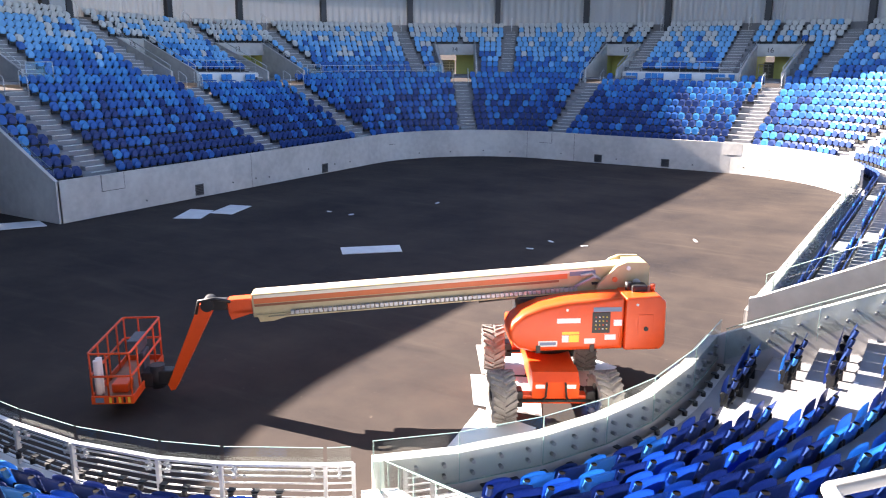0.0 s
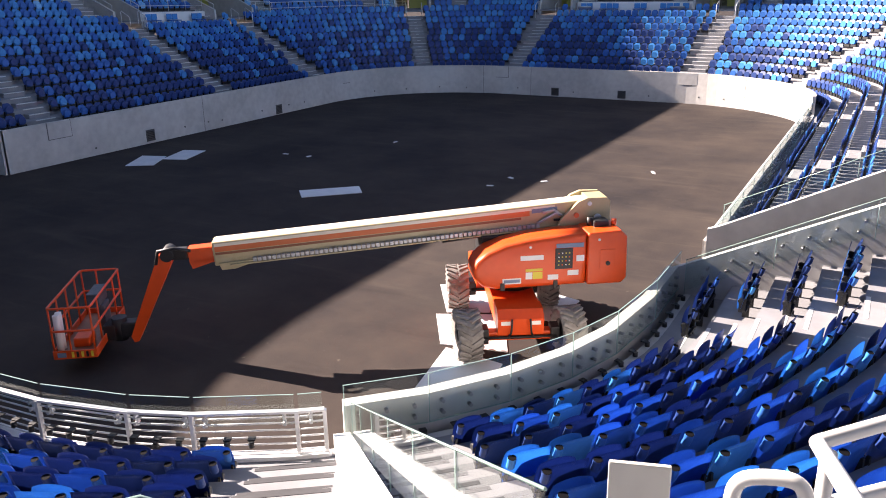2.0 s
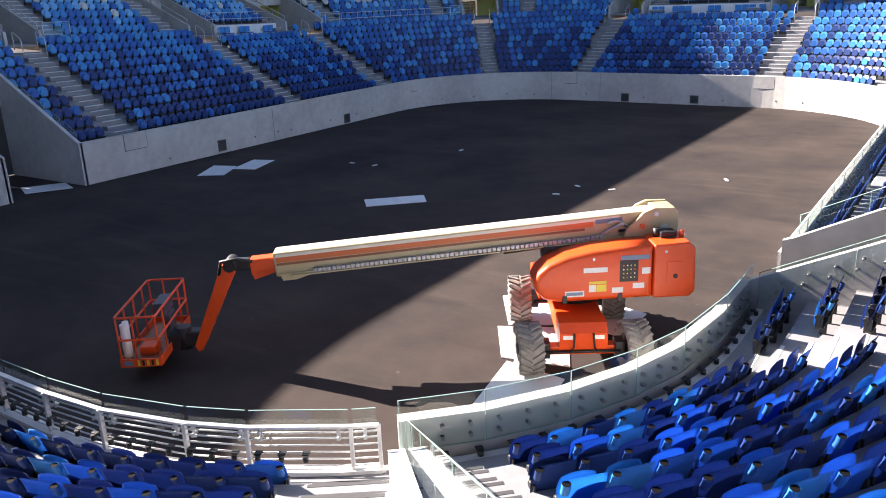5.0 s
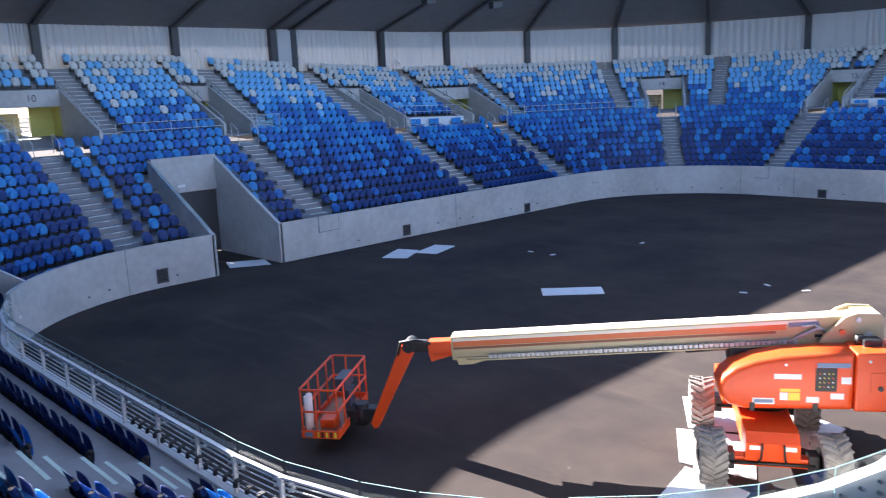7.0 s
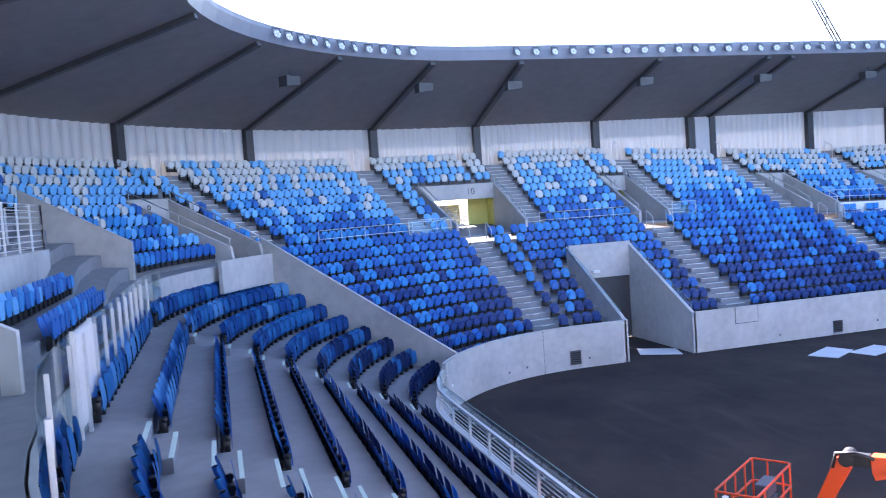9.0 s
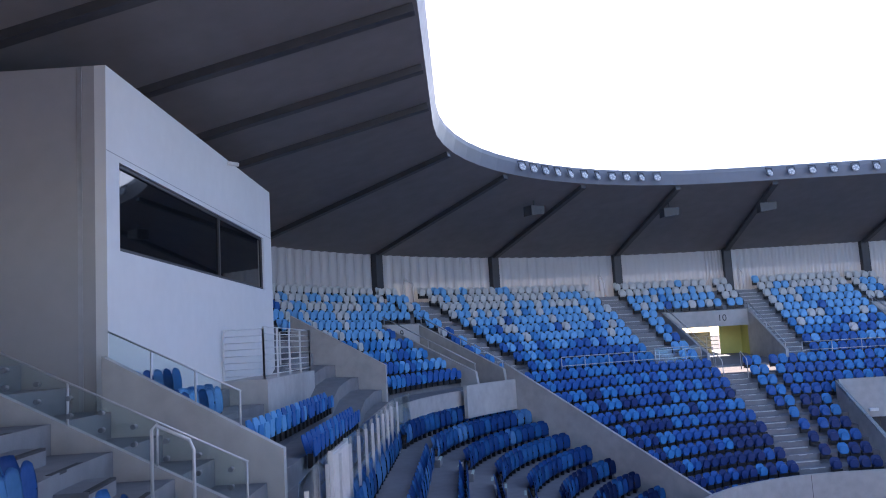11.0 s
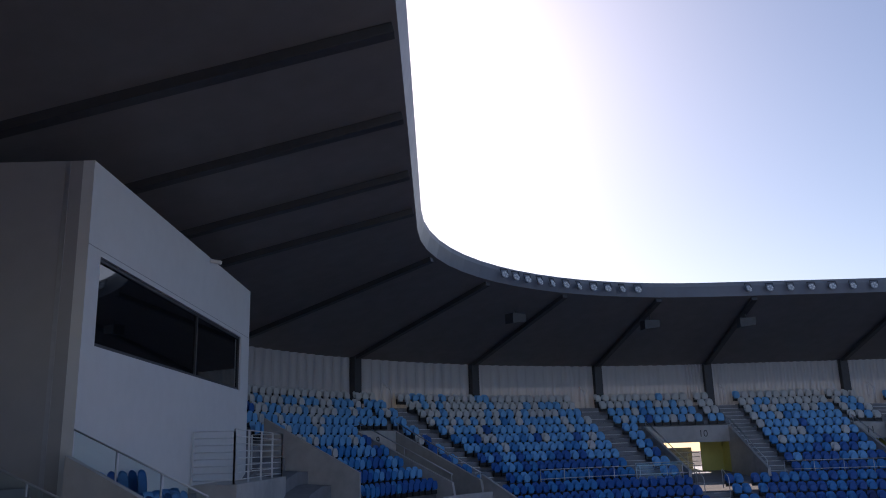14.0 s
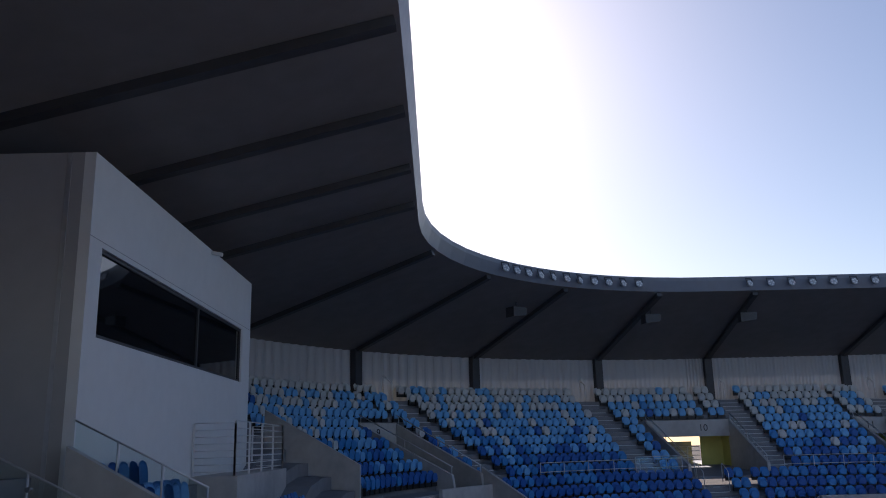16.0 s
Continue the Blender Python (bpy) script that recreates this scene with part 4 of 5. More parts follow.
def lift_part(name, bm, material, m, parent=None, label="", smooth=False):
    bmesh.ops.transform(bm, matrix=m, verts=bm.verts[:])
    ob = finish(bm, name, material, None, label, smooth)
    ob.parent, ob.matrix_parent_inverse = lift_root, LIFT_INV
    if parent is not None:
        ob.parent = parent
        ob.matrix_parent_inverse = Matrix.Identity(4)
    return ob


def wheel(x, y, steer=0.0):
    m = LOW @ Matrix.Translation((x, y, 0.54)) @ Matrix.Rotation(steer, 4, "Z")
    bm = bmesh.new()
    R, W = 0.54, 0.27
    prof = [(0.30, -W * 0.8), (0.42, -W), (0.50, -W * 0.96), (0.525, -W * 0.7), (0.53, 0), (0.525, W * 0.7), (0.50, W * 0.96), (0.42, W), (0.30, W * 0.8)]
    n = 36
    rings = [[bm.verts.new((r * math.cos(2 * math.pi * k / n), w, r * math.sin(2 * math.pi * k / n))) for r, w in prof] for k in range(n)]
    for k in range(n):
        for j in range(len(prof) - 1):
            bm.faces.new((rings[k][j], rings[k][j + 1], rings[(k + 1) % n][j + 1], rings[(k + 1) % n][j])).smooth = True
    tyre = lift_part("tyre", bm, M_TYRE, m)
    for k in range(20):                                   # chevron lugs
        a = 2 * math.pi * k / 20
        for s in (-1, 1):
            mm = Matrix.Rotation(-a - (0.08 if s > 0 else -0.08), 4, "Y") @ Matrix.Translation((0.535, s * W * 0.52, 0)) @ Matrix.Rotation(s * 0.55, 4, "X")
            bm = bmesh.new()
            box(bm, -0.03, 0.034, -W * 0.52, W * 0.52, -0.03, 0.03, mm)
            lift_part("tread_lug", bm, M_TYRE, m, tyre)
    bm = bmesh.new()
    cyl(bm, (0, -W * 0.72, 0), (0, W * 0.72, 0), 0.305, 24)
    s = 1 if y > 0 else -1
    cyl(bm, (0, s * W * 0.72, 0), (0, s * W * 0.95, 0), 0.12, 12)
    for k in range(9):
        a = 2 * math.pi * k / 9
        c = Vector((0.2 * math.cos(a), s * W * 0.72, 0.2 * math.sin(a)))
        cyl(bm, c, c + Vector((0, s * 0.03, 0)), 0.02, 6)
    lift_part("rim", bm, M_BLACK, m, tyre)
    return tyre


for x, s in ((1.48, 0.12), (-1.48, 0.0)):
    for y in (-1.14, 1.12):
        wheel(x, y, s if y > 0 else s)
bm = bmesh.new()
box(bm, -1.55, 1.25, -0.5, 0.5, 0.62, 1.12, None, 0.04)
prism(bm, [(1.2, 0.66), (1.78, 0.62), (1.82, 1.0), (1.62, 1.16), (1.2, 1.16)], -0.5, 0.5)
lift_part("chassis", bm, M_ORANGE, LOW)
for x in (1.48, -1.48):
    bm = bmesh.new()
    box(bm, x - 0.13, x + 0.13, -0.85, 0.85, 0.42, 0.62, None, 0.03)
    lift_part("axle", bm, M_ORANGE, LOW)
    bm = bmesh.new()
    tube(bm, [(x + 0.2, -0.8, 0.52), (x + 0.2, 0.8, 0.52)], 0.035, 8)
    for y in (-0.78, 0.78):
        box(bm, x - 0.16, x + 0.2, y - 0.1, y + 0.1, 0.36, 0.72, None, 0.03)
    lift_part("steering_gear", bm, M_BLACK, LOW)
for y in (-0.2, 0.2):
    bm = bmesh.new()
    tube(bm, [(1.83, y, 1.0), (1.88, y, 0.95), (1.87, y * 1.1, 0.7), (1.75, y * 1.4, 0.55)], 0.022, 6)
    lift_part("hose", bm, M_BLACK, LOW)
for y in (-0.33, 0.33):
    bm = bmesh.new()
    box(bm, 1.795, 1.815, y - 0.1, y + 0.1, 0.86, 0.95)
    lift_part("label", bm, M_LABELW, LOW)
bm = bmesh.new()
cyl(bm, (0, 0, 1.1), (0, 0, 1.34), 0.62, 32)
lift_part("turntable", bm, M_BLACK, UP)
bm = bmesh.new()
box(bm, -1.55, 0.9, -0.62, 0.62, 1.3, 1.75, None, 0.04)
lift_part("turntable_deck", bm, M_ORANGE, UP)

HOOD = [(-1.48, 1.42), (0.55, 1.40), (0.86, 1.48), (1.04, 1.68), (1.07, 1.88), (0.98, 2.08), (0.74, 2.27), (0.34, 2.42), (-0.2, 2.52), (-0.8, 2.57), (-1.48, 2.59)]
for s in (1, -1):
    bm = bmesh.new()
    prism(bm, HOOD if s > 0 else [(x * (0.55 if x > 0 else 1.0), z) for x, z in HOOD], 0.46 * s, 1.22 * s)
    bm.normal_update()
    es = [e for e in bm.edges if all(abs(abs(v.co.y) - 1.22) < 1e-4 for v in e.verts)]
    bmesh.ops.bevel(bm, geom=es, offset=0.11, segments=4, affect="EDGES", profile=0.5)
    for f in bm.faces:
        f.smooth = True
    hood = lift_part("engine_hood", bm, M_ORANGE, UP)
bm = bmesh.new()
prism(bm, [(-2.42, 1.52), (-2.3, 1.40), (-1.5, 1.40), (-1.5, 2.60), (-2.25, 2.64), (-2.40, 2.5)], -1.22, 1.22)
bmesh.ops.bevel(bm, geom=bm.edges[:], offset=0.05, segments=3, affect="EDGES", profile=0.5)
lift_part("counterweight", bm, M_ORANGE, UP)
bm = bmesh.new()
box(bm, -2.12, -1.78, 1.215, 1.235, 1.78, 2.22, None, 0.006)
lift_part("recess_panel", bm, M_ORANGE, UP)
bm = bmesh.new()
cyl(bm, (-1.96, 1.23, 1.9), (-1.96, 1.27, 1.9), 0.05, 10)
lift_part("filler_cap", bm, M_BLACK, UP)
bm = bmesh.new()
box(bm, -1.16, -0.76, 1.215, 1.232, 1.82, 2.3, None, 0.01)
panel = lift_part("control_panel", bm, M_BLACK, UP, None, "black ground control panel")
for i in range(4):
    for j in range(4):
        bm = bmesh.new()
        cyl(bm, (-1.08 + 0.08 * i, 1.23, 1.92 + 0.09 * j), (-1.08 + 0.08 * i, 1.245, 1.92 + 0.09 * j), 0.015, 6)
        lift_part("button", bm, (M_LABELY, M_LABELW, M_LAMP, M_LABELY)[(i + j) % 4], UP, panel)
for x0, x1, z0, z1, m in ((-1.4, -0.78, 2.31, 2.41, M_LABELB), (-0.5, 0.02, 2.06, 2.17, M_LABELW), (0.0, 0.42, 1.53, 1.66, M_LABELW), (0.03, 0.39, 1.56, 1.63, M_LABELB), (-0.48, -0.26, 1.62, 1.78, M_LABELY), (-0.25, -0.1, 1.62, 1.78, M_LABELW), (-0.48, -0.1, 1.8, 1.86, M_LABELY), (-0.84, -0.6, 1.58, 1.70, M_LABELW), (-1.3, -1.05, 1.66, 1.78, M_LABELW), (-1.42, -1.24, 1.98, 2.12, M_LABELW), (-2.05, -1.86, 2.02, 2.1, M_LABELY)):
    bm = bmesh.new()
    off = {M_LABELB: 0.004}.get(m, 0.0)
    box(bm, x0, x1, 1.222 + off, 1.226 + off, z0, z1)
    lift_part("decal", bm, m, UP)
for x in (0.42, -0.78):
    bm = bmesh.new()
    box(bm, x - 0.05, x + 0.05, 1.19, 1.24, 1.38, 1.56, None, 0.012)
    lift_part("latch", bm, M_BLACK, UP)
for x, z in ((-0.2, 2.36), (-1.75, 2.45)):
    bm = bmesh.new()
    cyl(bm, (x, 1.21, z), (x, 1.235, z), 0.03, 8)
    lift_part("lock", bm, M_STEEL, UP)
bm = bmesh.new()
box(bm, -1.4, 0.75, -0.44, 0.44, 1.7, 2.42, None, 0.03)
lift_part("pump_bay", bm, M_BLACK, UP)

# boom: base section from the mast to the nose
slope = math.atan2(2.275 - 2.84, 6.70 + 1.9)
BOOM = UP @ Matrix.Translation((-1.9, 0, 2.84)) @ Matrix.Rotation(-slope, 4, "Y")
BL = math.hypot(8.62, 0.61)
bm = bmesh.new()
box(bm, 0.0, BL, -0.24, 0.24, -0.275, 0.275, None, 0.035)
lift_part("boom", bm, M_TAN, BOOM)
for z0, z1, m, x0 in ((0.05, 0.17, M_STRIPE, 1.5), (0.17, 0.24, M_CREAM, 0.9), (-0.02, 0.035, M_DARKSTRIPE, 1.7)):
    bm = bmesh.new()
    box(bm, x0, BL - 0.05, 0.239, 0.2445, z0, z1)
    lift_part("stripe", bm, m, BOOM)
# paler sheet on the boom's top: sunlight put into the colour
bm = bmesh.new()
box(bm, 0.02, BL - 0.05, -0.2, 0.2, 0.274, 0.280)
lift_part("top_stripe", bm, M_CREAM, BOOM)
bm = bmesh.new()
box(bm, 0.9, BL - 0.35, 0.245, 0.37, -0.265, -0.235, None, 0.006)
prism(bm, [(BL - 0.9, -0.25), (BL - 0.45, -0.36), (BL - 0.15, -0.36), (BL - 0.1, -0.2), (BL - 0.9, -0.2)], -0.2, 0.3)
prism(bm, [(1.6, -0.2), (3.0, -0.2), (2.3, -0.42), (2.0, -0.42)], -0.2, 0.25)
lift_part("track_tray", bm, M_TAN, BOOM)
for i in range(62):
    bm = bmesh.new()
    x = 1.3 + i * 0.105
    if x > BL - 0.4:
        bm.free()
        break
    box(bm, x, x + 0.085, 0.25, 0.345, -0.232, -0.14, None, 0.012)
    lift_part("track_link", bm, M_GALV, BOOM)
bm = bmesh.new()
tube(bm, [(1.35, 0.3, -0.14), (1.1, 0.3, -0.02), (0.9, 0.3, 0.06), (0.75, 0.28, -0.02), (0.95, 0.27, 0.14), (1.2, 0.27, 0.1)], 0.035, 8)
lift_part("hose_loop", bm, M_GALV, BOOM)
bm = bmesh.new()
tube(bm, [(-0.1, 0.3, 0.3), (0.2, 0.31, 0.18), (0.35, 0.31, -0.05), (0.6, 0.29, -0.12), (0.95, 0.28, -0.1)], 0.03, 8)
lift_part("hose", bm, M_BLACK, BOOM)
bm = bmesh.new()
box(bm, 0.85, 1.45, 0.242, 0.2475, 0.1, 0.2)
lift_part("decal", bm, M_LABELB, BOOM)
for y in (-0.34, 0.34):
    bm = bmesh.new()
    prism(bm, [(-2.25, 2.45), (-2.24, 3.1), (-2.16, 3.18), (-1.72, 3.19), (-1.5, 3.1), (-1.1, 2.7), (-0.95, 2.4)], y - 0.05, y + 0.05, None)
    lift_part("mast_plate", bm, M_TAN, UP)
    for x, z, r in ((-1.95, 2.72, 0.09), (-1.75, 3.06, 0.05), (-1.45, 2.8, 0.06)):
        bm = bmesh.new()
        s = 1 if y > 0 else -1
        cyl(bm, (x, y + s * 0.05, z), (x, y + s * 0.09, z), r, 12)
        lift_part("pin", bm, M_STEEL if r != 0.06 else M_STRIPE, UP)
bm = bmesh.new()
box(bm, -2.2, -1.75, -0.3, 0.3, 3.06, 3.16, None, 0.02)
box(bm, -2.22, -1.6, -0.3, 0.3, 2.5, 3.0, None, 0.02)
lift_part("mast_cap", bm, M_TAN, UP)
bm = bmesh.new()
cyl(bm, (-2.22, 0.75, 2.60), (-2.22, 0.75, 2.78), 0.06, 12)
lift_part("beacon", bm, M_LAMP, UP)
bm = bmesh.new()
box(bm, -2.1, -1.75, 0.5, 0.8, 2.58, 2.76, None, 0.04)
cyl(bm, (-1.72, 0.6, 2.57), (-1.72, 0.6, 2.8), 0.08, 10)
lift_part("exhaust_box", bm, M_BLACK, UP)
bm = bmesh.new()
cyl(bm, (-0.9, 0, 2.5), (1.6, 0, 2.28), 0.1, 14)
lift_part("lift_cylinder", bm, M_BLACK, UP)

# fly section, knuckle, jib
bm = bmesh.new()
box(bm, BL, BL + 0.55, -0.17, 0.17, -0.2, 0.17, None, 0.03)
prism(bm, [(BL + 0.1, -0.2), (BL + 0.5, -0.3), (BL + 0.55, -0.1), (BL, -0.1)], -0.17, 0.17)
lift_part("fly_section", bm, M_ORANGE, BOOM)
bm = bmesh.new()
cyl(bm, (7.72, -0.25, 2.3), (7.72, 0.25, 2.3), 0.14, 14)
box(bm, 7.3, 7.75, -0.12, 0.12, 2.15, 2.4, None, 0.03)
tube(bm, [(7.2, 0.2, 2.38), (7.55, 0.22, 2.46), (7.9, 0.2, 2.4), (7.98, 0.18, 2.1)], 0.04, 8)
lift_part("knuckle", bm, M_BLACK, UP)
for y in (-0.13, 0.13):
    bm = bmesh.new()
    prism(bm, [(7.72, 2.34), (7.92, 2.3), (8.72, 0.42), (8.66, 0.28), (8.56, 0.3), (7.64, 2.12)], y - 0.06, y + 0.06)
    lift_part("jib_arm", bm, M_ORANGE, UP)
bm = bmesh.new()
cyl(bm, (7.85, 0, 2.0), (8.6, 0, 0.6), 0.05, 10)
box(bm, 8.6, 8.95, -0.16, 0.16, 0.4, 0.75, None, 0.04)
cyl(bm, (8.98, 0, 0.32), (8.98, 0, 0.85), 0.17, 14)
box(bm, 9.05, 9.32, -0.35, 0.15, 0.35, 0.7, None, 0.03)
lift_part("rotator", bm, M_BLACK, UP)

# basket
BX0, BX1, BY0, BY1 = 9.26, 10.14, -1.47, 0.97
bm = bmesh.new()
box(bm, BX0, BX1, BY0, BY1, 0.34, 0.40, None, 0.01)
for a, b, c, d in ((BX0, BX1, BY0 - 0.015, BY0 + 0.015), (BX0, BX1, BY1 - 0.015, BY1 + 0.015), (BX0 - 0.015, BX0 + 0.015, BY0, BY1), (BX1 - 0.015, BX1 + 0.015, BY0, BY1)):
    box(bm, a, b, c, d, 0.34, 0.53, None, 0.006)
basket = lift_part("basket_floor", bm, M_ORANGE, UP)
for zz in (1.5, 0.98):
    bm = bmesh.new()
    r = 0.08
    pts = []
    for cx, cy, a0 in ((BX1 - r, BY1 - r, 0), (BX0 + r, BY1 - r, 90), (BX0 + r, BY0 + r, 180), (BX1 - r, BY0 + r, 270)):
        for k in range(5):
            a = radians(a0 + 22.5 * k)
            pts.append((cx + r * math.cos(a), cy + r * math.sin(a), zz))
    tube(bm, pts, 0.026, 8, closed=True)
    lift_part("basket_rail", bm, M_ORANGE, UP)
for x, y in ((BX0, BY0), (BX1, BY0), (BX0, BY1), (BX1, BY1), (BX1, -0.9), (BX1, -0.25), (BX1, 0.4), (BX0, -0.9), (BX0, 0.4), (9.78, BY0), (9.78, BY1)):
    bm = bmesh.new()
    xx, yy = min(max(x, BX0 + 0.02), BX1 - 0.02), min(max(y, BY0 + 0.02), BY1 - 0.02)
    cyl(bm, (xx, yy, 0.4), (xx, yy, 1.5), 0.022, 8)
    lift_part("basket_post", bm, M_ORANGE, UP)
bm = bmesh.new()
box(bm, 9.36, 9.62, -0.7, 0.0, 1.1, 1.42, Matrix.Translation((0, 0, 0)), 0.03)
box(bm, 9.3, 9.42, -0.55, -0.1, 0.5, 1.1, None, 0.02)
lift_part("control_box", bm, M_CTRL, UP)
bm = bmesh.new()
box(bm, BX0 + 0.03, BX1 - 0.03, BY0 + 0.03, BY1 - 0.03, 0.402, 0.412)
lift_part("floor_plate", bm, M_DARKSTRIPE, UP, None, "dark brown basket floor plate")
bm = bmesh.new()
box(bm, 9.5, 9.85, 0.1, 0.55, 0.412, 0.62, None, 0.03)
lift_part("tool_box", bm, M_ORANGE, UP)
bm = bmesh.new()
cyl(bm, (10.04, 0.78, 0.45), (10.04, 0.78, 1.28), 0.07, 12)
cyl(bm, (10.04, 0.62, 0.45), (10.04, 0.62, 1.28), 0.07, 12)
lift_part("document_tube", bm, M_LABELW, UP)
for i in range(5):
    bm = bmesh.new()
    y0 = BY1 - 0.3 - i * 0.13
    box(bm, BX0 + 0.06 + 0.1 * i, BX0 + 0.11 + 0.1 * i, BY1 + 0.013, BY1 + 0.02, 0.37, 0.5)
    lift_part("hazard_bar", bm, M_BLACK if i % 2 else M_LABELY, UP)
bm = bmesh.new()
box(bm, BX0 + 0.62, BX1 - 0.08, BY1 + 0.013, BY1 + 0.02, 0.38, 0.49)
lift_part("decal", bm, M_LABELB, UP)

# boards under the wheels
for cs in ([(-9.25, 16.2), (-8.3, 14.7), (-6.75, 15.0), (-7.7, 16.9)], [(-10.15, 18.05), (-9.05, 16.4), (-8.1, 16.9), (-8.9, 19.0)], [(-7.65, 18.95), (-8.0, 17.3), (-6.4, 17.0), (-6.35, 18.6)], [(-8.1, 14.6), (-7.7, 12.4), (-6.2, 11.6), (-6.6, 14.4)]):
    sheet(cs, "white ground-protection board under the boom lift")

# ---------------------------------------------------------------- near corner: balustrades
def group_under(root, made):
    inv = Matrix.Translation(-root.location)
    for o in made:
        o.parent, o.matrix_parent_inverse = root, inv


def curve_pane(name, u0, u1, d, z0, z1, thick=0.014, material=None):
    return sweep(name, u0, u1, slab(d, d + thick, z0, z1), material or M_GLASS, closed=True, step=99)


M_BOLT = mat("dull_steel_bolt", (0.30, 0.31, 0.32), 0.35, 0.9, scale=30, grain=0.2)


def rail_panel(u0, u1, label="steel bar railing with a clear glass strip along the court"):
    """One length of the south railing: post, bars, top rail, clamped glass."""
    root = new("court_railing")
    x, y, _, _ = bowl(u0, 0.1)
    root.location = (x, y, ZBASE)
    tagged(root, label, "railing", "railing panels along the court edge")
    made = []
    for z in (1.05, 1.17, 1.29, 1.41, 1.53, 1.63):
        bm = bmesh.new()
        tube(bm, [(*bowl(u, 0.1)[:2], z) for u in samples(u0 + 0.02, u1 - 0.02, 99)], 0.0145, 6)
        made.append(finish(bm, "bar", M_RAILW))
    made.append(sweep("top_rail", u0, u1, slab(0.06, 0.15, 1.705, 1.745), M_RAILW, closed=True, step=99))
    bm = bmesh.new()
    box(bm, -0.03, 0.03, -0.04, 0.04, 0.0, 0.78, frame_at(u0, 0.12, ZBASE), 0.006)
    box(bm, -0.07, 0.07, -0.09, 0.09, 0.0, 0.015, frame_at(u0, 0.12, ZBASE))
    made.append(finish(bm, "post", M_RAILW))
    made.append(curve_pane("pane", u0 + 0.03, u1 - 0.03, 0.02, 1.46, 1.97))
    made.append(sweep("pane_edge", u0 + 0.03, u1 - 0.03, slab(0.018, 0.036, 1.97, 1.978), M_EDGE, closed=True, step=99))
    n = 2 if (u1 - u0) > 0.6 else 1
    for i in range(n):
        u = u0 + (u1 - u0) * (0.12 + 0.76 * i / max(1, n - 1) if n > 1 else 0.5)
        bm = bmesh.new()
        for z in (1.53, 1.65):
            cyl(bm, frame_at(u, 0.0, z) @ Vector((0, 0.0, 0)), frame_at(u, 0.0, z) @ Vector((0, 0.14, 0)), 0.028, 8)
        box(bm, -0.025, 0.025, 0.05, 0.07, 1.47, 1.7, frame_at(u, 0.0, 0))
        made.append(finish(bm, "clamp", M_STEEL))
    group_under(root, made)


marks = [108.1, 108.52, 110.1, 111.12, 112.73, 114.1, 115.5]
while marks[-1] < 131.0:
    marks.append(marks[-1] + (1.75 if not curved(marks[-1]) else 1.5))
for a, b in zip(marks, marks[1:]):
    rail_panel(a, b)
tagged(sweep("kerb", 108.08, marks[-1], slab(0.0, 0.22, ZBASE - 0.05, ZBASE + 0.06), M_WHITE, closed=True), "pale kerb under the near railing", "kerb", kind="structure")
for i in range(26):                          # dark cup holders hung on the railing
    u = 109.2 + i * 0.36
    bm = bmesh.new()
    m = frame_at(u, 0.2, 1.34)
    cyl(bm, m @ Vector((0, 0.06, -0.1)), m @ Vector((0, 0.06, 0.0)), 0.045, 10)
    box(bm, -0.06, 0.06, -0.06, 0.05, 0.0, 0.02, m, 0.004)
    tagged(finish(bm, "cup_holder", [M_BLACK]), "black cup holder hung on the near railing", "cup holder", "cup holders on the railing")


def bolted_glass(marks, z_wall=1.58, z_top=1.97, move=0.0, foot=0.9):
    """Flat glass sheets bolted to the inside of a concrete upstand."""
    for a, b in zip(marks, marks[1:]):
        root = new("glass_balustrade")
        x, y, _, _ = bowl(a, 0.3 + move)
        root.location = (x, y, ZBASE)
        tagged(root, "clear glass sheet bolted to a pale upstand at the court", "glass balustrade", "bolted glass along the court edge")
        made = [curve_pane("pane", a + 0.01, b - 0.01, 0.19 + move, 1.092, z_top), sweep("pane_edge", a + 0.01, b - 0.01, slab(0.188 + move, 0.206 + move, z_top, z_top + 0.008), M_EDGE, closed=True, step=99), sweep("pane_edge", a + 0.01, b - 0.01, slab(0.186 + move, 0.208 + move, 1.08, 1.092), M_EDGE, closed=True, step=99), sweep("pane_edge", b - 0.022, b - 0.01, slab(0.188 + move, 0.206 + move, 1.1, z_top), M_EDGE, closed=True, step=99)]
        A, B = Vector((*bowl(a, 0.17 + move)[:2], 0)), Vector((*bowl(b, 0.17 + move)[:2], 0))
        out = Vector((*bowl((a + b) / 2, 0)[2:], 0))
        k = max(2, round((B - A).length / 0.5))
        for j in range(k):
            p = A.lerp(B, (j + 0.5) / k)
            for z in (1.22, 1.42):
                bm = bmesh.new()
                q = p + Vector((0, 0, z))
                cyl(bm, q - out * 0.04, q + out * 0.065, 0.034, 10)
                made.append(finish(bm, "bolt", M_BOLT))
        group_under(root, made)
        tagged(sweep("upstand", a, b, slab(move - 0.10, move + 0.14, foot, z_wall), M_CONC, closed=True, step=99), "pale rendered upstand carrying bolted glass", "wall", kind="structure")


bolted_glass([97.9, 99.97, 102.0, 103.4, 104.85, 106.4, 107.8], move=-0.32, foot=0.004)
bolted_glass([72.0 + 23.6 * i / 12 for i in range(13)])

for i in range(17):                          # cup holders below the bolted glass
    m = frame_at(98.3 + i * 0.55, 0.02, 1.04)
    bm = bmesh.new()
    cyl(bm, m @ Vector((0, 0.06, -0.1)), m @ Vector((0, 0.06, 0.0)), 0.05, 10)
    box(bm, -0.06, 0.06, -0.06, 0.05, 0.0, 0.02, m, 0.004)
    tagged(finish(bm, "cup_holder", [M_BLACK]), "black cup holder on the upstand below bolted glass", "cup holder", "cup holders on the upstand")

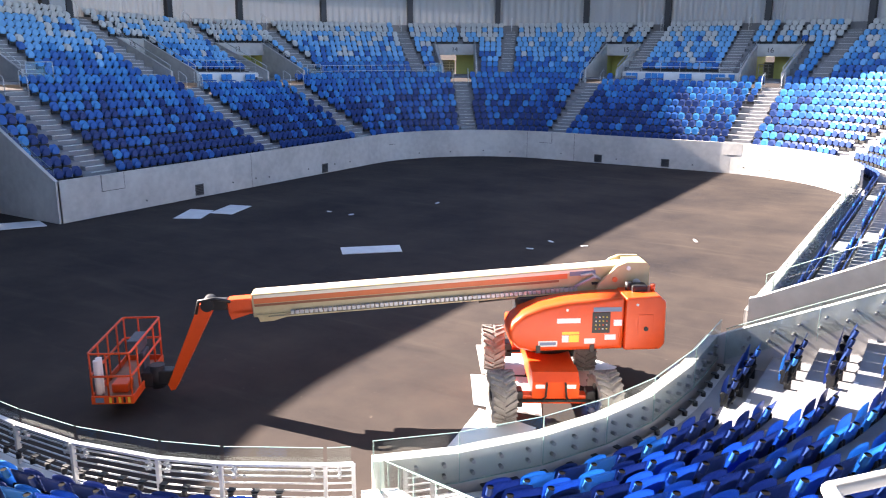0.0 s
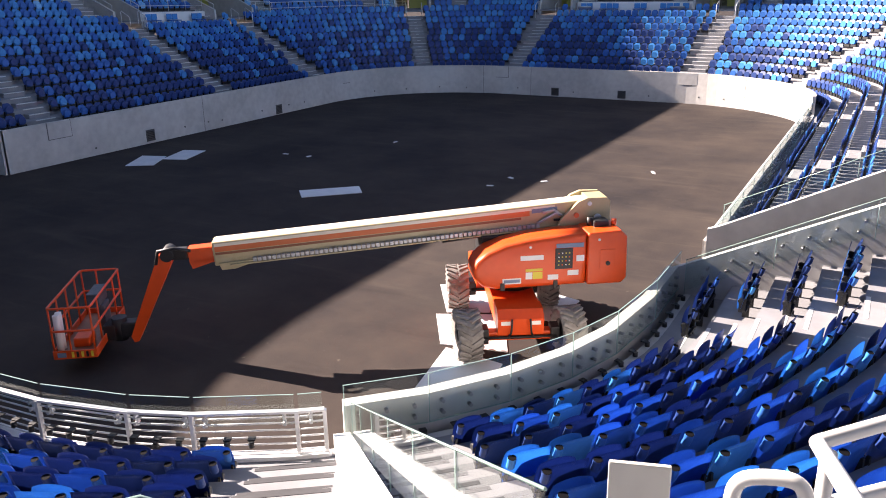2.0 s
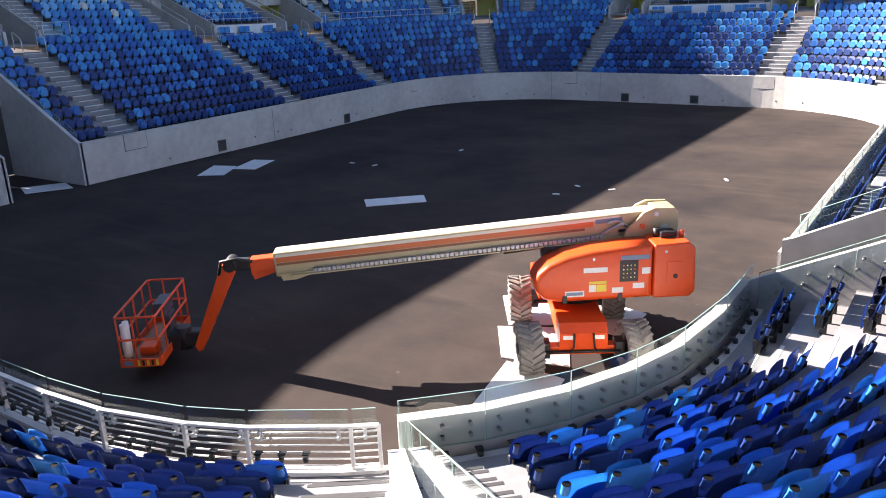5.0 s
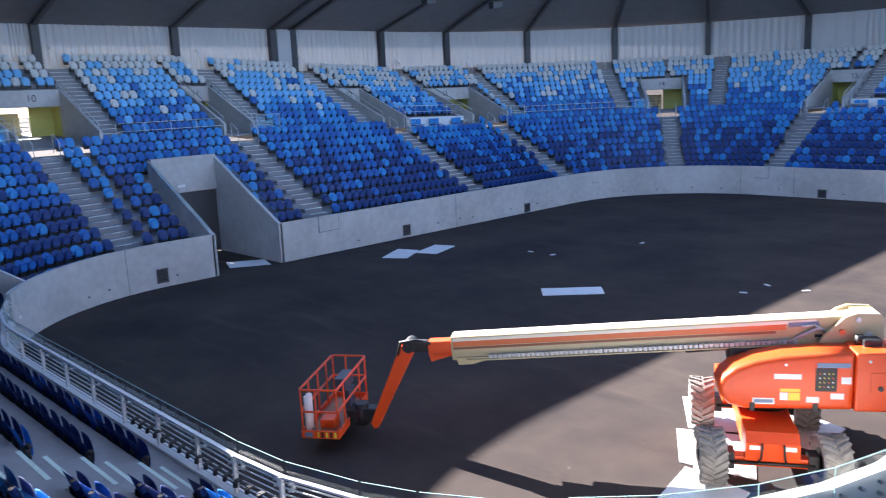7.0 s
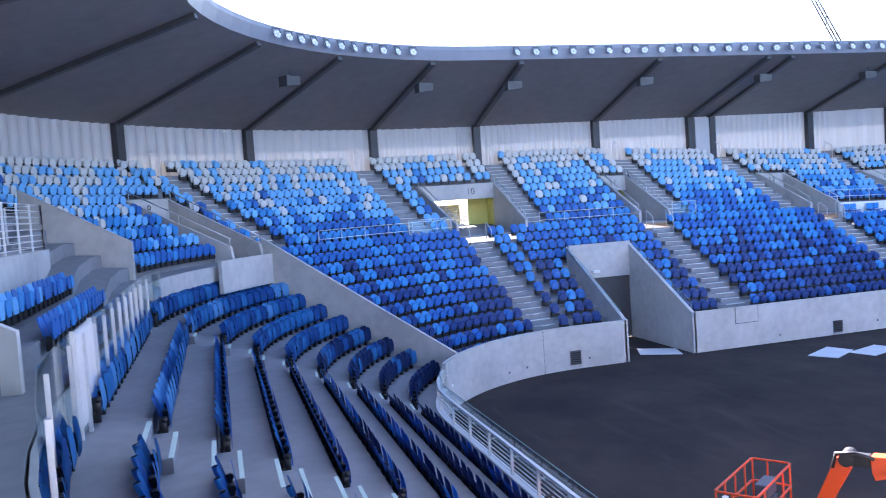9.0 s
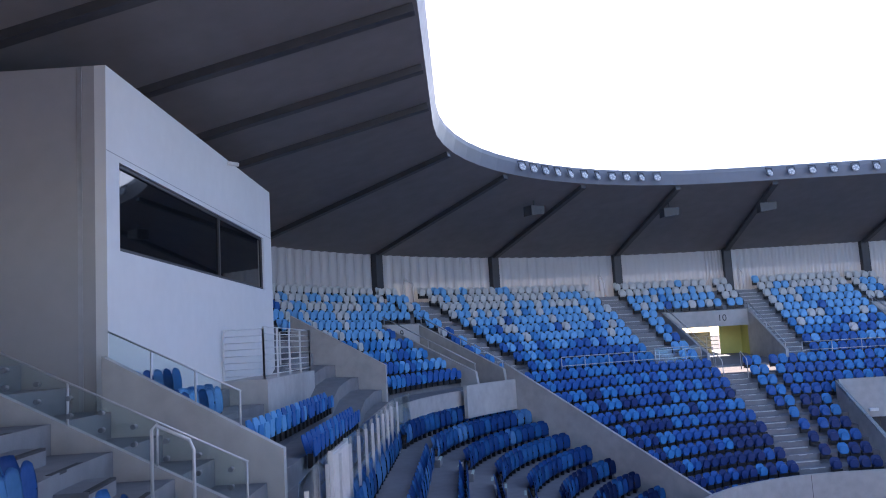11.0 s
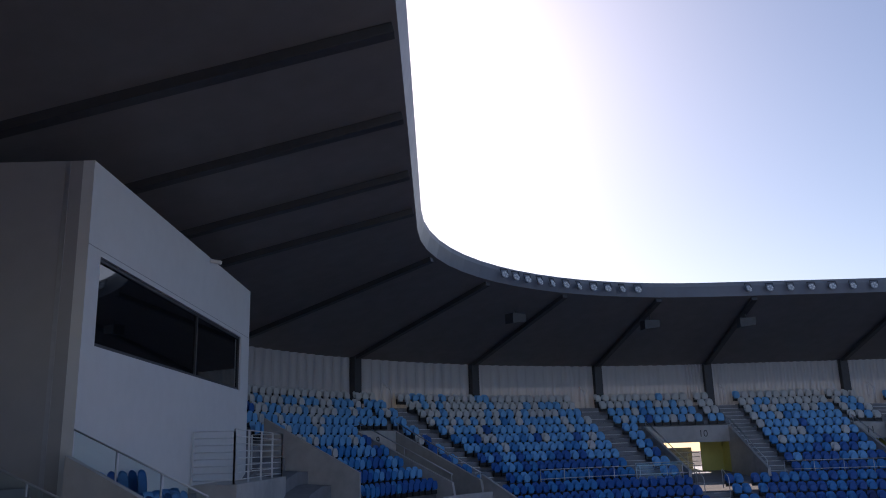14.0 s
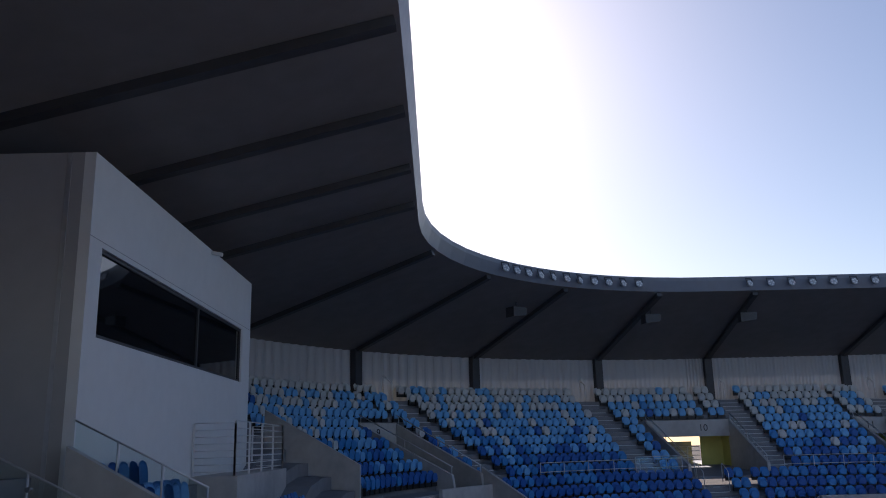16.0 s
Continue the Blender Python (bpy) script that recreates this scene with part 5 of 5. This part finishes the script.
# walls beside the east gap and the near stairs
tagged(radial_wall("gap_wall", 95.6, 0.18, [(0.0, 0.0), (9.2, 0.0), (9.2, nose(9.2, 1.0)), (0.25, nose(0, 1.05)), (0.0, nose(0, 0.96))], M_CONC), "pale panelled concrete wall beside the east gap", "wall", kind="structure")
tagged(radial_wall("gap_wall", 97.8, 0.18, [(-0.42, 0.0), (9.2, 0.0), (9.2, nose(9.2, 0.62)), (-0.42, nose(-0.2, 0.62))], M_CONC), "pale concrete wall below sloping bolted glass", "wall", kind="structure")
glass_strip(97.95, 0.0, 9.2, 0.1, 0.84, 5, "sloping clear glass sheets with steel fixings beside the east gap", "glass beside the stairs")
for i in range(18):
    bm = bmesh.new()
    d = 0.4 + i * 0.5
    m = frame_at(97.93, d, nose(d, 0.28))
    cyl(bm, m @ Vector((0.12, 0, 0)), m @ Vector((-0.06, 0, 0)), 0.032, 8)
    cyl(bm, m @ Vector((0.12, 0.1, 0.24)), m @ Vector((-0.06, 0.1, 0.24)), 0.032, 8)
    tagged(finish(bm, "glass_fixing", M_BOLT), "steel point fixing of the sloping glass", "fixing", "fixings of the sloping glass")
glass_strip(95.45, 0.3, 6.0, 1.02, 1.4, 4, "low clear glass sheets above the gap wall", "glass beside the stairs")
tagged(radial_wall("stair_wall", 107.86, 0.26, [(0.0, 0.0), (8.9, 0.5), (8.9, nose(8.9, 0.12)), (0.0, nose(0.0, 0.26))], M_WHITE), "white rendered wall beside the near aisle stairs", "wall", kind="structure")
glass_strip(107.70, 0.2, 9.0, 0.10, 0.78, 6, "low sloping glass sheets on the white stair wall", "glass beside the stairs")


# ---------------------------------------------------------------- near seats
def shell_mesh(name, w, h, z0, y0, lean, bow, k_top, k_low, thick, material):
    """A bowed plastic shell with rounded corners, leaning from y0."""
    bm = bmesh.new()
    nx, nz = 11, 9
    grid = []
    for j in range(nz):
        row = []
        v = -1 + 2 * j / (nz - 1)
        k = k_top if v > 0 else k_low
        for i in range(nx):
            s = -1 + 2 * i / (nx - 1)
            x, q = s * math.sqrt(1 - k * v * v / 2), v * math.sqrt(1 - k * s * s / 2)
            t = (q + 1) / 2
            row.append(bm.verts.new((x * w / 2, y0 + lean * h * t + bow * x * x - 0.012 * (1 - q * q), z0 + h * t)))
        grid.append(row)
    for j in range(nz - 1):
        for i in range(nx - 1):
            bm.faces.new((grid[j][i], grid[j][i + 1], grid[j + 1][i + 1], grid[j + 1][i]))
    bmesh.ops.solidify(bm, geom=bm.faces[:], thickness=thick)
    bmesh.ops.recalc_face_normals(bm, faces=bm.faces[:])
    me = bpy.data.meshes.new(name)
    for f in bm.faces:
        f.smooth = True
    bm.to_mesh(me)
    bm.free()
    me.materials.append(material)
    return me


def bracket_mesh():
    bm = bmesh.new()
    for x in (-0.215, 0.215):
        prism(bm, [(-0.012, 0.18), (0.012, 0.18), (0.012, 0.46), (-0.012, 0.46)], 0.56, 0.68, Matrix.Translation((x, 0, 0)))
        cyl(bm, (x - 0.03, 0.59, 0.42), (x + 0.03, 0.59, 0.42), 0.05, 10)
    box(bm, -0.245, 0.245, 0.64, 0.70, 0.18, 0.23, None, 0.008)
    box(bm, -0.03, 0.03, 0.60, 0.72, 0.0, 0.2, None, 0.01)
    me = bpy.data.meshes.new("bracket")
    bm.to_mesh(me)
    bm.free()
    me.materials.append(M_BLACK)
    return me


def cup_mesh(material, side):
    bm = bmesh.new()
    x = 0.20 * side
    tube(bm, [(x, 0.735, 0.60), (x, 0.765, 0.665), (x, 0.785, 0.745)], 0.046, 12, caps=False)
    # near-black core up to the rim: its colour stands for shade inside
    tube(bm, [(x, 0.785, 0.743), (x, 0.766, 0.667), (x, 0.75, 0.63)], 0.041, 12, mi=1)
    me = bpy.data.meshes.new("cup_holder")
    bm.to_mesh(me)
    bm.free()
    me.materials.append(material)
    me.materials.append(M_HOLE)
    return me


M_HOLE = mat("cup_hole_shade", (0.006, 0.006, 0.008), 0.9, spec=0.1)
BRACKET = bracket_mesh()
SHELLS = []
for m in M_SEAT:
    SHELLS.append((shell_mesh("backrest", 0.50, 0.63, 0.155, 0.595, 0.28, -0.022, 0.28, 0.45, 0.016, m), shell_mesh("seat_pan", 0.44, 0.54, 0.19, 0.54, 0.08, -0.012, 0.7, 0.5, 0.026, m), cup_mesh(m, 1), cup_mesh(m, -1)))
SEAT_WORD = ["navy", "royal blue", "bright blue", "light blue", "pale grey"]


def near_seat(z, x, y, a, col, side):
    root = new("stadium_seat")
    tagged(root, SEAT_WORD[col] + " plastic tip-up stadium seat with its pan folded up", "seat", "seats of the near corner")
    back, pan, cup = SHELLS[col][0], SHELLS[col][1], SHELLS[col][2 if side > 0 else 3]
    for name, me in (("backrest", back), ("seat_pan", pan), ("cup_holder", cup), ("bracket", BRACKET)):
        o = new(name, me)
        o.parent = root
        if name == "seat_pan":
            o.location.y = random.uniform(-0.02, 0.01)
    root.matrix_world = Matrix.Translation((x, y, z)) @ Matrix.Rotation(a + random.uniform(-0.015, 0.015), 4, "Z") @ Matrix.Diagonal((1.16, 1.08, 1.02, 1))


def joined_seats(seats, label):
    """Full seats in one mesh, for the long rows along the near side."""
    def arrays(me, hold):
        co = np.empty(len(me.vertices) * 3)
        me.vertices.foreach_get("co", co)
        return co.reshape(-1, 3), [tuple(p.vertices) for p in me.polygons], [hold] * len(me.polygons)
    sets = [arrays(SHELLS[0][0], 0), arrays(SHELLS[0][1], 0), arrays(BRACKET, 5)]
    verts, faces, idx, b = [], [], [], 0
    for z, x, y, a, col in seats:
        a += random.uniform(-0.015, 0.015)
        c, n = math.cos(a), math.sin(a)
        for k, (co, fs, ms) in enumerate(sets):
            px, py = co[:, 0] * 1.14, co[:, 1] * 1.08 + (random.uniform(-0.02, 0.01) if k == 1 else 0)
            verts.append(np.stack([x + c * px - n * py, y + n * px + c * py, z + co[:, 2] * 1.02], 1))
            faces += [tuple(b + v for v in f) for f in fs]
            idx += [col if m == 0 else 5 for m in ms]
            b += len(co)
    ob = raw("seating_rows", np.concatenate(verts), faces, M_SEAT + [M_BLACK], None, idx, True)
    return tagged(ob, label, "stadium seats", kind="stuff")


NEAR_RANGES = [(98.05, 107.5, range(0, 10), TREAD_E, RISE_E, 0.3, (107.7, -1.25), 0.575), (107.9, 114.05, range(0, ROWS_S), TREAD_S, RISE_S, SHIFT_S, (107.86, 1.5), 0.575), (109.7, 112.3, range(11, 16), TREAD, RISE, 0.08, None, 0.5)]
for a, b, rows, tread, rise, off, trim, pitch in NEAR_RANGES:
    for i, u, x, y, ang in place_rows(a, b, rows, [], [], pitch, tread, off, trim):
        if 14.1 < y < 15.35 and u < 107:                     # the east aisle
            continue
        if y >= 15.35 and u < 107:                           # rows beyond that aisle stand closer to the court
            x -= 0.3
        near_seat(ZBASE + i * rise, x, y, ang, seat_color(i if i < 3 else (min(10, i + 2) if i < 10 else 13), u), 1 if u < 107.8 else -1)
S_AISLES = [(115.05, 1.8), (127.2, 0.95)]
side_seats = [(ZBASE + i * RISE_S, x, y, ang, seat_color((0, 1, 3, 5, 7, 9, 11, 12, 12)[i], u)) for i, u, x, y, ang in place_rows(115.0, 132.85, range(0, ROWS_S), S_AISLES, [], 0.56, TREAD_S, SHIFT_S)]
joined_seats(side_seats, "tip-up plastic stadium seats, navy in front to bright blue behind, along the near side")
aisle_steps(127.2, 0.95, 0, ROWS_S - 2, TREAD_S, RISE_S, M_NOSEG, 0.12)
seat_block("seating_rows", place_rows(128.6, 131.8, range(11, VR1), [], []) + place_rows(128.6, 132.95, range(VR1, NROWS), [], []), "tip-up plastic stadium seats, light blue to pale grey, in the corner behind the glass")
seat_block("seating_rows", place_rows(117.6, 125.5, range(11, 12), [], []) + place_rows(116.7, 126.0, range(12, 13), [], []), "bright and light blue tip-up seats beside the white control room")

# raised rows between the cheek wall and the control room
prof = [(11.2, 5.0)]
for i in (13, 14):
    prof += [(TREAD * i + 0.28, row_z(i) + 0.3), (TREAD * (i + 1) + 0.28, row_z(i) + 0.3)]
tagged(sweep("terrace", 115.12, 119.2, prof + [(12.95, 5.0)], M_STEP, closed=True), "grey concrete raised rows beside the control room", "terrace", kind="structure")
for i, u, x, y, ang in place_rows(115.3, 118.4, range(13, 15), [], [], 0.5, TREAD, 0.28):
    near_seat(row_z(i) + 0.3, x, y, ang, seat_color(13, u), -1)

# ---------------------------------------------------------------- upper near side: glass screen, stairs, control room
def screen_line(u0, u1, d, z0, z1, n):
    root = new("glass_screen")
    x, y, _, _ = bowl(u0, d)
    root.location = (x, y, z0)
    tagged(root, "tall clear glass screen on pale steel posts behind the lower rows", "glass screen")
    made = []
    for i in range(n):
        a, b = u0 + (u1 - u0) * i / n, u0 + (u1 - u0) * (i + 1) / n
        made.append(curve_pane("pane", a + 0.02, b - 0.02, d, z0 + 0.05, z1))
        bm = bmesh.new()
        box(bm, -0.032, 0.032, -0.03, 0.03, 0, z1 - z0 - 0.1, frame_at(a, d - 0.08, z0), 0.005)
        made.append(finish(bm, "post", M_STEEL))
    group_under(root, made)


screen_line(111.8, 128.4, 9.09, ZBASE + RISE_S * 8, 6.4, 13)
root = new("screen_gate")
GM = frame_at(116.0, 9.08, ZBASE + RISE_S * 8)
root.location = GM.translation
tagged(root, "pale ribbed metal gate panel in the glass screen", "gate")
made = []
bm = bmesh.new()
box(bm, -0.85, 0.85, -0.03, 0.03, 0.16, 1.66, GM, 0.008)
made.append(finish(bm, "panel", M_RAILW))
for x in (-0.88, 0.88):
    bm = bmesh.new()
    box(bm, x - 0.03, x + 0.03, -0.04, 0.04, 0.0, 1.7, GM, 0.005)
    made.append(finish(bm, "post", M_RAILW))
for k in range(17):
    bm = bmesh.new()
    box(bm, -0.82 + 0.1 * k, -0.78 + 0.1 * k, -0.055, -0.031, 0.2, 1.62, GM, 0.004)
    made.append(finish(bm, "rib", M_RAILW))
group_under(root, made)

tagged(radial_wall("stair_cheek", 115.0, 0.2, [(9.8, 5.0), (12.75, 5.0), (12.75, nose(12.75, 0.83)), (9.8, nose(9.8, 0.66))], M_CONC), "pale concrete cheek wall of the upper stairs", "wall", kind="structure")
glass_strip(115.05, 10.5, 12.7, 0.74, 1.25, 3, "clear glass sheets on the concrete cheek wall", "glass of the upper stairs", True)
glass_strip(113.62, 9.92, 13.6, 0.06, 0.65, 3, "sloping clear glass balustrade with round steel fixings beside the stairs", "glass of the upper stairs", True)
for i in range(8):
    for h in (0.22, 0.46):
        bm = bmesh.new()
        d = 10.15 + i * 0.44
        m = frame_at(113.6, d, nose(d, h))
        cyl(bm, m @ Vector((0.07, 0, 0)), m @ Vector((-0.05, 0, 0)), 0.035, 10)
        tagged(finish(bm, "glass_fixing", M_BOLT), "round steel fixing of the stair glass", "fixing", "fixings of the stair glass")
tagged(radial_wall("stringer", 113.62, 0.14, [(9.95, nose(9.95, -0.5)), (13.7, nose(13.7, -0.5)), (13.7, nose(13.7, 0.10)), (9.95, nose(9.95, 0.03))], M_CONC), "pale concrete stringer below the stair glass", "wall", kind="structure")
hoop(113.0, 10.35, "bent brushed steel handrail hoop on the upper stairs", 1.0, 0.5)
tagged(radial_wall("seat_cheek", 128.4, 0.16, [(9.9, 5.0), (13.4, 5.0), (13.4, nose(13.4, 0.95)), (9.9, nose(9.9, 0.95))], M_CONC), "pale concrete cheek wall beside the corner seats", "wall", kind="structure")


def control_room():
    root = new("control_room")
    root.location = (-20, -8, 7)
    tagged(root, "white rendered control room with a long dark window under the roof", "control room")
    inv = Matrix.Translation((20, 8, -7))
    made = []
    X0, X1, Yf, Yb, Zb, Zt = -26.05, -13.76, -6.0, -12.0, 5.0, 13.25
    wx0, wx1, wz0, wz1 = -25.0, -14.3, 10.01, 11.62
    bm = bmesh.new()
    box(bm, X0, wx0, Yf - 0.2, Yf, Zb, Zt)
    box(bm, wx1, X1, Yf - 0.2, Yf, Zb, Zt)
    box(bm, wx0, wx1, Yf - 0.2, Yf, Zb, wz0)
    box(bm, wx0, wx1, Yf - 0.2, Yf, wz1, Zt)
    made.append(finish(bm, "front_wall", M_WHITE))
    # sides greyer than the front: shade put into the colour
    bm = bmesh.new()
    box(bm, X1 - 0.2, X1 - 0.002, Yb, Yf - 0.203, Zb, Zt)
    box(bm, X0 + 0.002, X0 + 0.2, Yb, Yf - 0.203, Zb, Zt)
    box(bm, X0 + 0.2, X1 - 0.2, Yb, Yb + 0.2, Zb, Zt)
    made.append(finish(bm, "side_wall", M_SIDEGREY, None, "side walls with their shade put into the grey"))
    bm = bmesh.new()
    box(bm, X0 + 0.01, X1 - 0.01, Yb + 0.01, Yf - 0.01, Zt - 0.1, Zt - 0.004)
    made.append(finish(bm, "roof", M_GALV))
    bm = bmesh.new()
    box(bm, X0 + 0.3, X1 - 0.3, Yb + 0.3, Yf - 0.3, 9.0, 9.1)
    made.append(finish(bm, "floor", M_STEP))
    bm = bmesh.new()
    for a, b, c, d in ((wx0, wx1, wz1 - 0.07, wz1), (wx0, wx1, wz0, wz0 + 0.07), (wx0, wx0 + 0.07, wz0, wz1), (wx1 - 0.07, wx1, wz0, wz1), (-20.6, -20.5, wz0, wz1)):
        box(bm, a, b, Yf - 0.14, Yf - 0.05, c, d)
    made.append(finish(bm, "window_frame", M_BEAM))
    for a, b in ((wx0 + 0.07, -20.6), (-20.5, wx1 - 0.07)):
        bm = bmesh.new()
        box(bm, a, b, Yf - 0.11, Yf - 0.09, wz0 + 0.07, wz1 - 0.07)
        made.append(finish(bm, "pane", M_DARKGLASS, None, "dark tinted glass"))
    bm = bmesh.new()
    box(bm, X1 - 0.06, X1 + 0.01, Yf - 0.5, Yf - 0.42, Zb, Zt - 0.02)
    made.append(finish(bm, "downpipe", M_GALV))
    bm = bmesh.new()
    box(bm, X0, X1, Yf, Yf + 0.004, 11.72, 11.735)
    made.append(finish(bm, "joint", M_SIDEGREY))
    for o in made:
        o.parent, o.matrix_parent_inverse = root, inv


# grey that carries the side walls' shade; the joint borrows it
M_SIDEGREY = mat("shaded_side_grey", (0.42, 0.41, 0.41), 0.55, scale=3, grain=0.1)
M_DARKGLASS = mat("dark_tinted_glass", (0.006, 0.007, 0.009), 0.03, spec=0.6)
control_room()
bm = bmesh.new()
box(bm, -0.06, 0.06, 0, 0.3, -0.05, 0.05, Matrix.Translation((-21.3, -6.0, 13.17)) @ Matrix.Rotation(-0.2, 4, "X"), 0.02)
tagged(finish(bm, "security_camera", M_LABELW), "small white security camera on the control room's eave", "security camera")

# camera platform with a barred cage in front of the control room
bm = bmesh.new()
box(bm, -26.6, -20.2, -6.0, -4.85, 5.2, 7.42)
tagged(finish(bm, "platform_base", M_CONC), "pale concrete platform in front of the control room", "platform", kind="structure")


def cage_panel(x0, y0, x1, y1, z0, high, n):
    root = new("cage_panel")
    root.location = (x0, y0, z0)
    tagged(root, "steel bar railing panel on the platform before the control room", "railing", "railing of the platform")
    made = []
    for i in range(8):
        bm = bmesh.new()
        z = z0 + 0.1 + (high - 0.1) * i / 7
        tube(bm, [(x0, y0, z), (x1, y1, z)], 0.014, 6)
        made.append(finish(bm, "bar", M_RAILW))
    for i in range(n + 1):
        bm = bmesh.new()
        x, y = x0 + (x1 - x0) * i / n, y0 + (y1 - y0) * i / n
        box(bm, x - 0.025, x + 0.025, y - 0.025, y + 0.025, z0, z0 + high, None, 0.004)
        made.append(finish(bm, "post", M_RAILW))
    group_under(root, made)


cage_panel(-20.3, -5.95, -20.3, -4.95, 7.42, 1.25, 1)
cage_panel(-20.3, -4.95, -26.4, -4.95, 7.42, 1.3, 4)
cage_panel(-26.4, -4.95, -26.4, -5.9, 7.42, 1.3, 1)

for k in range(5):                              # black cup holders on the stair's end glass
    m = frame_at(113.55 - 0.16 * k, 9.42 - 0.1 * k, ZBASE + RISE_S * 8 + 0.72 - 0.2 * k)
    bm = bmesh.new()
    box(bm, -0.09, 0.09, -0.08, 0.08, -0.06, 0.06, m, 0.02)
    cyl(bm, m @ Vector((0, -0.1, 0.0)), m @ Vector((0, -0.1, 0.07)), 0.05, 10)
    tagged(finish(bm, "cup_holder", M_BLACK), "black cup holder box beside the upper stairs", "cup holder", "cup holders by the upper stairs")


def guard_box(u0, u1, d, z, high):
    """A low clear guard of glass on two steel posts."""
    root = new("glass_guard")
    x, y, _, _ = bowl((u0 + u1) / 2, d)
    root.location = (x, y, z)
    tagged(root, "low clear glass guard on steel posts by a stair mouth", "glass guard", "glass guards by the stair mouths")
    made = [curve_pane("pane", u0, u1, d, z + 0.1, z + high)]
    for u in (u0, u1):
        bm = bmesh.new()
        cyl(bm, (*bowl(u, d)[:2], z), (*bowl(u, d)[:2], z + high + 0.03), 0.025, 8)
        made.append(finish(bm, "post", M_STEEL))
    bm = bmesh.new()
    tube(bm, [(*bowl(u0, d)[:2], z + high + 0.02), (*bowl(u1, d)[:2], z + high + 0.02)], 0.022, 8)
    made.append(finish(bm, "top_rail", M_STEEL))
    group_under(root, made)


for a, b in ((10.5, 12.1), (31.35, 32.0), (36.8, 37.3), (-3.0, -1.7)):
    guard_box(a, b, row_d(VR0) - 0.05, row_z(VR0) + rake_at(a), 1.05)

# rails, sign and glass right before the viewer
def rounded(pts, times=2):
    """A path with its corners cut round."""
    pts = [Vector(p) for p in pts]
    for _ in range(times):
        out = [pts[0]]
        for a, b in zip(pts, pts[1:]):
            k = min(0.25, 0.05 / max(1e-6, (b - a).length))
            out += [a.lerp(b, k), b.lerp(a, k)]
        pts = out + [pts[-1]]
    return pts


def bar_thing(name, pts, r, label, cat, material=None):
    bm = bmesh.new()
    tube(bm, rounded(pts), r, 12)
    return tagged(finish(bm, name, material or M_RAILP, smooth=True), label, cat)


M_RAILP = mat("pale_powder_coated_rail", (0.72, 0.72, 0.71), 0.35, 0.1, scale=20, grain=0.06)
root = new("barrier_rail")
root.location = (0.0, 1.93, 5.8)
tagged(root, "pale coated tubular barrier rail in front of the viewer", "barrier rail")
made = []
for pts, nm in (([(0.0, 1.93, 6.80), (0.25, 2.2, 6.82), (1.2, 3.2, 6.85)], "top_rail"), ([(0.0, 1.93, 6.80), (0.2, 1.02, 7.06)], "side_rail"), ([(0.03, 1.93, 5.8), (0.03, 1.93, 6.78)], "post"), ([(0.05, 1.95, 6.62), (0.3, 2.2, 6.63), (1.2, 3.2, 6.66)], "mid_rail"), ([(1.1, 3.1, 5.8), (1.1, 3.1, 6.84)], "post")):
    bm = bmesh.new()
    tube(bm, rounded(pts), 0.021, 12)
    made.append(finish(bm, nm, M_RAILP, smooth=True))
group_under(root, made)
bar_thing("handrail_hoop", [(-0.19, 1.86, 5.8), (-0.185, 1.86, 6.62), (-0.175, 1.86, 6.67), (-0.14, 1.865, 6.695), (-0.05, 1.875, 6.71), (-0.012, 1.88, 6.69), (0.0, 1.88, 6.63), (0.005, 1.88, 5.8)], 0.021, "pale coated handrail hoop in front of the viewer", "handrail")
bm = bmesh.new()
box(bm, -0.085, 0.085, -0.008, 0.008, -0.6, 0.0, Matrix.Translation((-0.425, 1.83, 6.67)) @ Matrix.Rotation(0.3, 4, "Z"), 0.006)
M_PLATE = mat("pale_sign_plate", (0.66, 0.65, 0.61), 0.5, scale=9, color2=(0.60, 0.59, 0.55), bump=0.05)
tagged(finish(bm, "sign_plate", M_PLATE), "blank pale sign plate on the barrier", "sign")
root = new("glass_guard")
root.location = (-1.5, 1.12, 5.75)
tagged(root, "clear glass guard with a pale edge before the upper walkway", "glass guard")
made = []
bm = bmesh.new()
g0, g1 = Vector((-1.5, 1.12, 0)), Vector((-2.2, 0.05, 0))
vs = [bm.verts.new((p.x, p.y, z)) for z in (5.75, 6.66) for p in (g0, g1)]
bm.faces.new((vs[0], vs[1], vs[3], vs[2]))
bmesh.ops.solidify(bm, geom=bm.faces[:], thickness=0.014)
made.append(finish(bm, "pane", M_GLASS))
bm = bmesh.new()
tube(bm, [(-1.5, 1.12, 5.7), (-1.5, 1.12, 6.63), (-1.53, 1.07, 6.67), (-2.2, 0.05, 6.72)], 0.014, 8)
made.append(finish(bm, "edge_trim", M_EDGE))
group_under(root, made)

# ---------------------------------------------------------------- the west side is raked more steeply than the rest
RAKED = ("terrace", "seating_rows", "stair_mouth", "railing", "platform", "platform_wall", "platform_chair", "aisle_steps", "handrail", "dividing_wall", "landing_wall", "seat_cheek")
bpy.context.view_layer.update()
for ob in [o for o in scene.objects if o.name.split(".")[0] in RAKED and o.parent is None and "near side" not in o.get("label", "")]:
    for o in ([ob] if ob.type == "MESH" else list(ob.children_recursive)):
        if o.type != "MESH":
            continue
        if ob.name.startswith("platform_chair"):
            break
        m, back = o.matrix_world.copy(), o.matrix_world.inverted()
        for v in o.data.vertices:
            p = m @ v.co
            p.z += rake(p.x, p.y)
            v.co = back @ p
        o.data.update()
    if ob.name.startswith("platform_chair"):
        ob.location.z += rake(ob.location.x, ob.location.y)
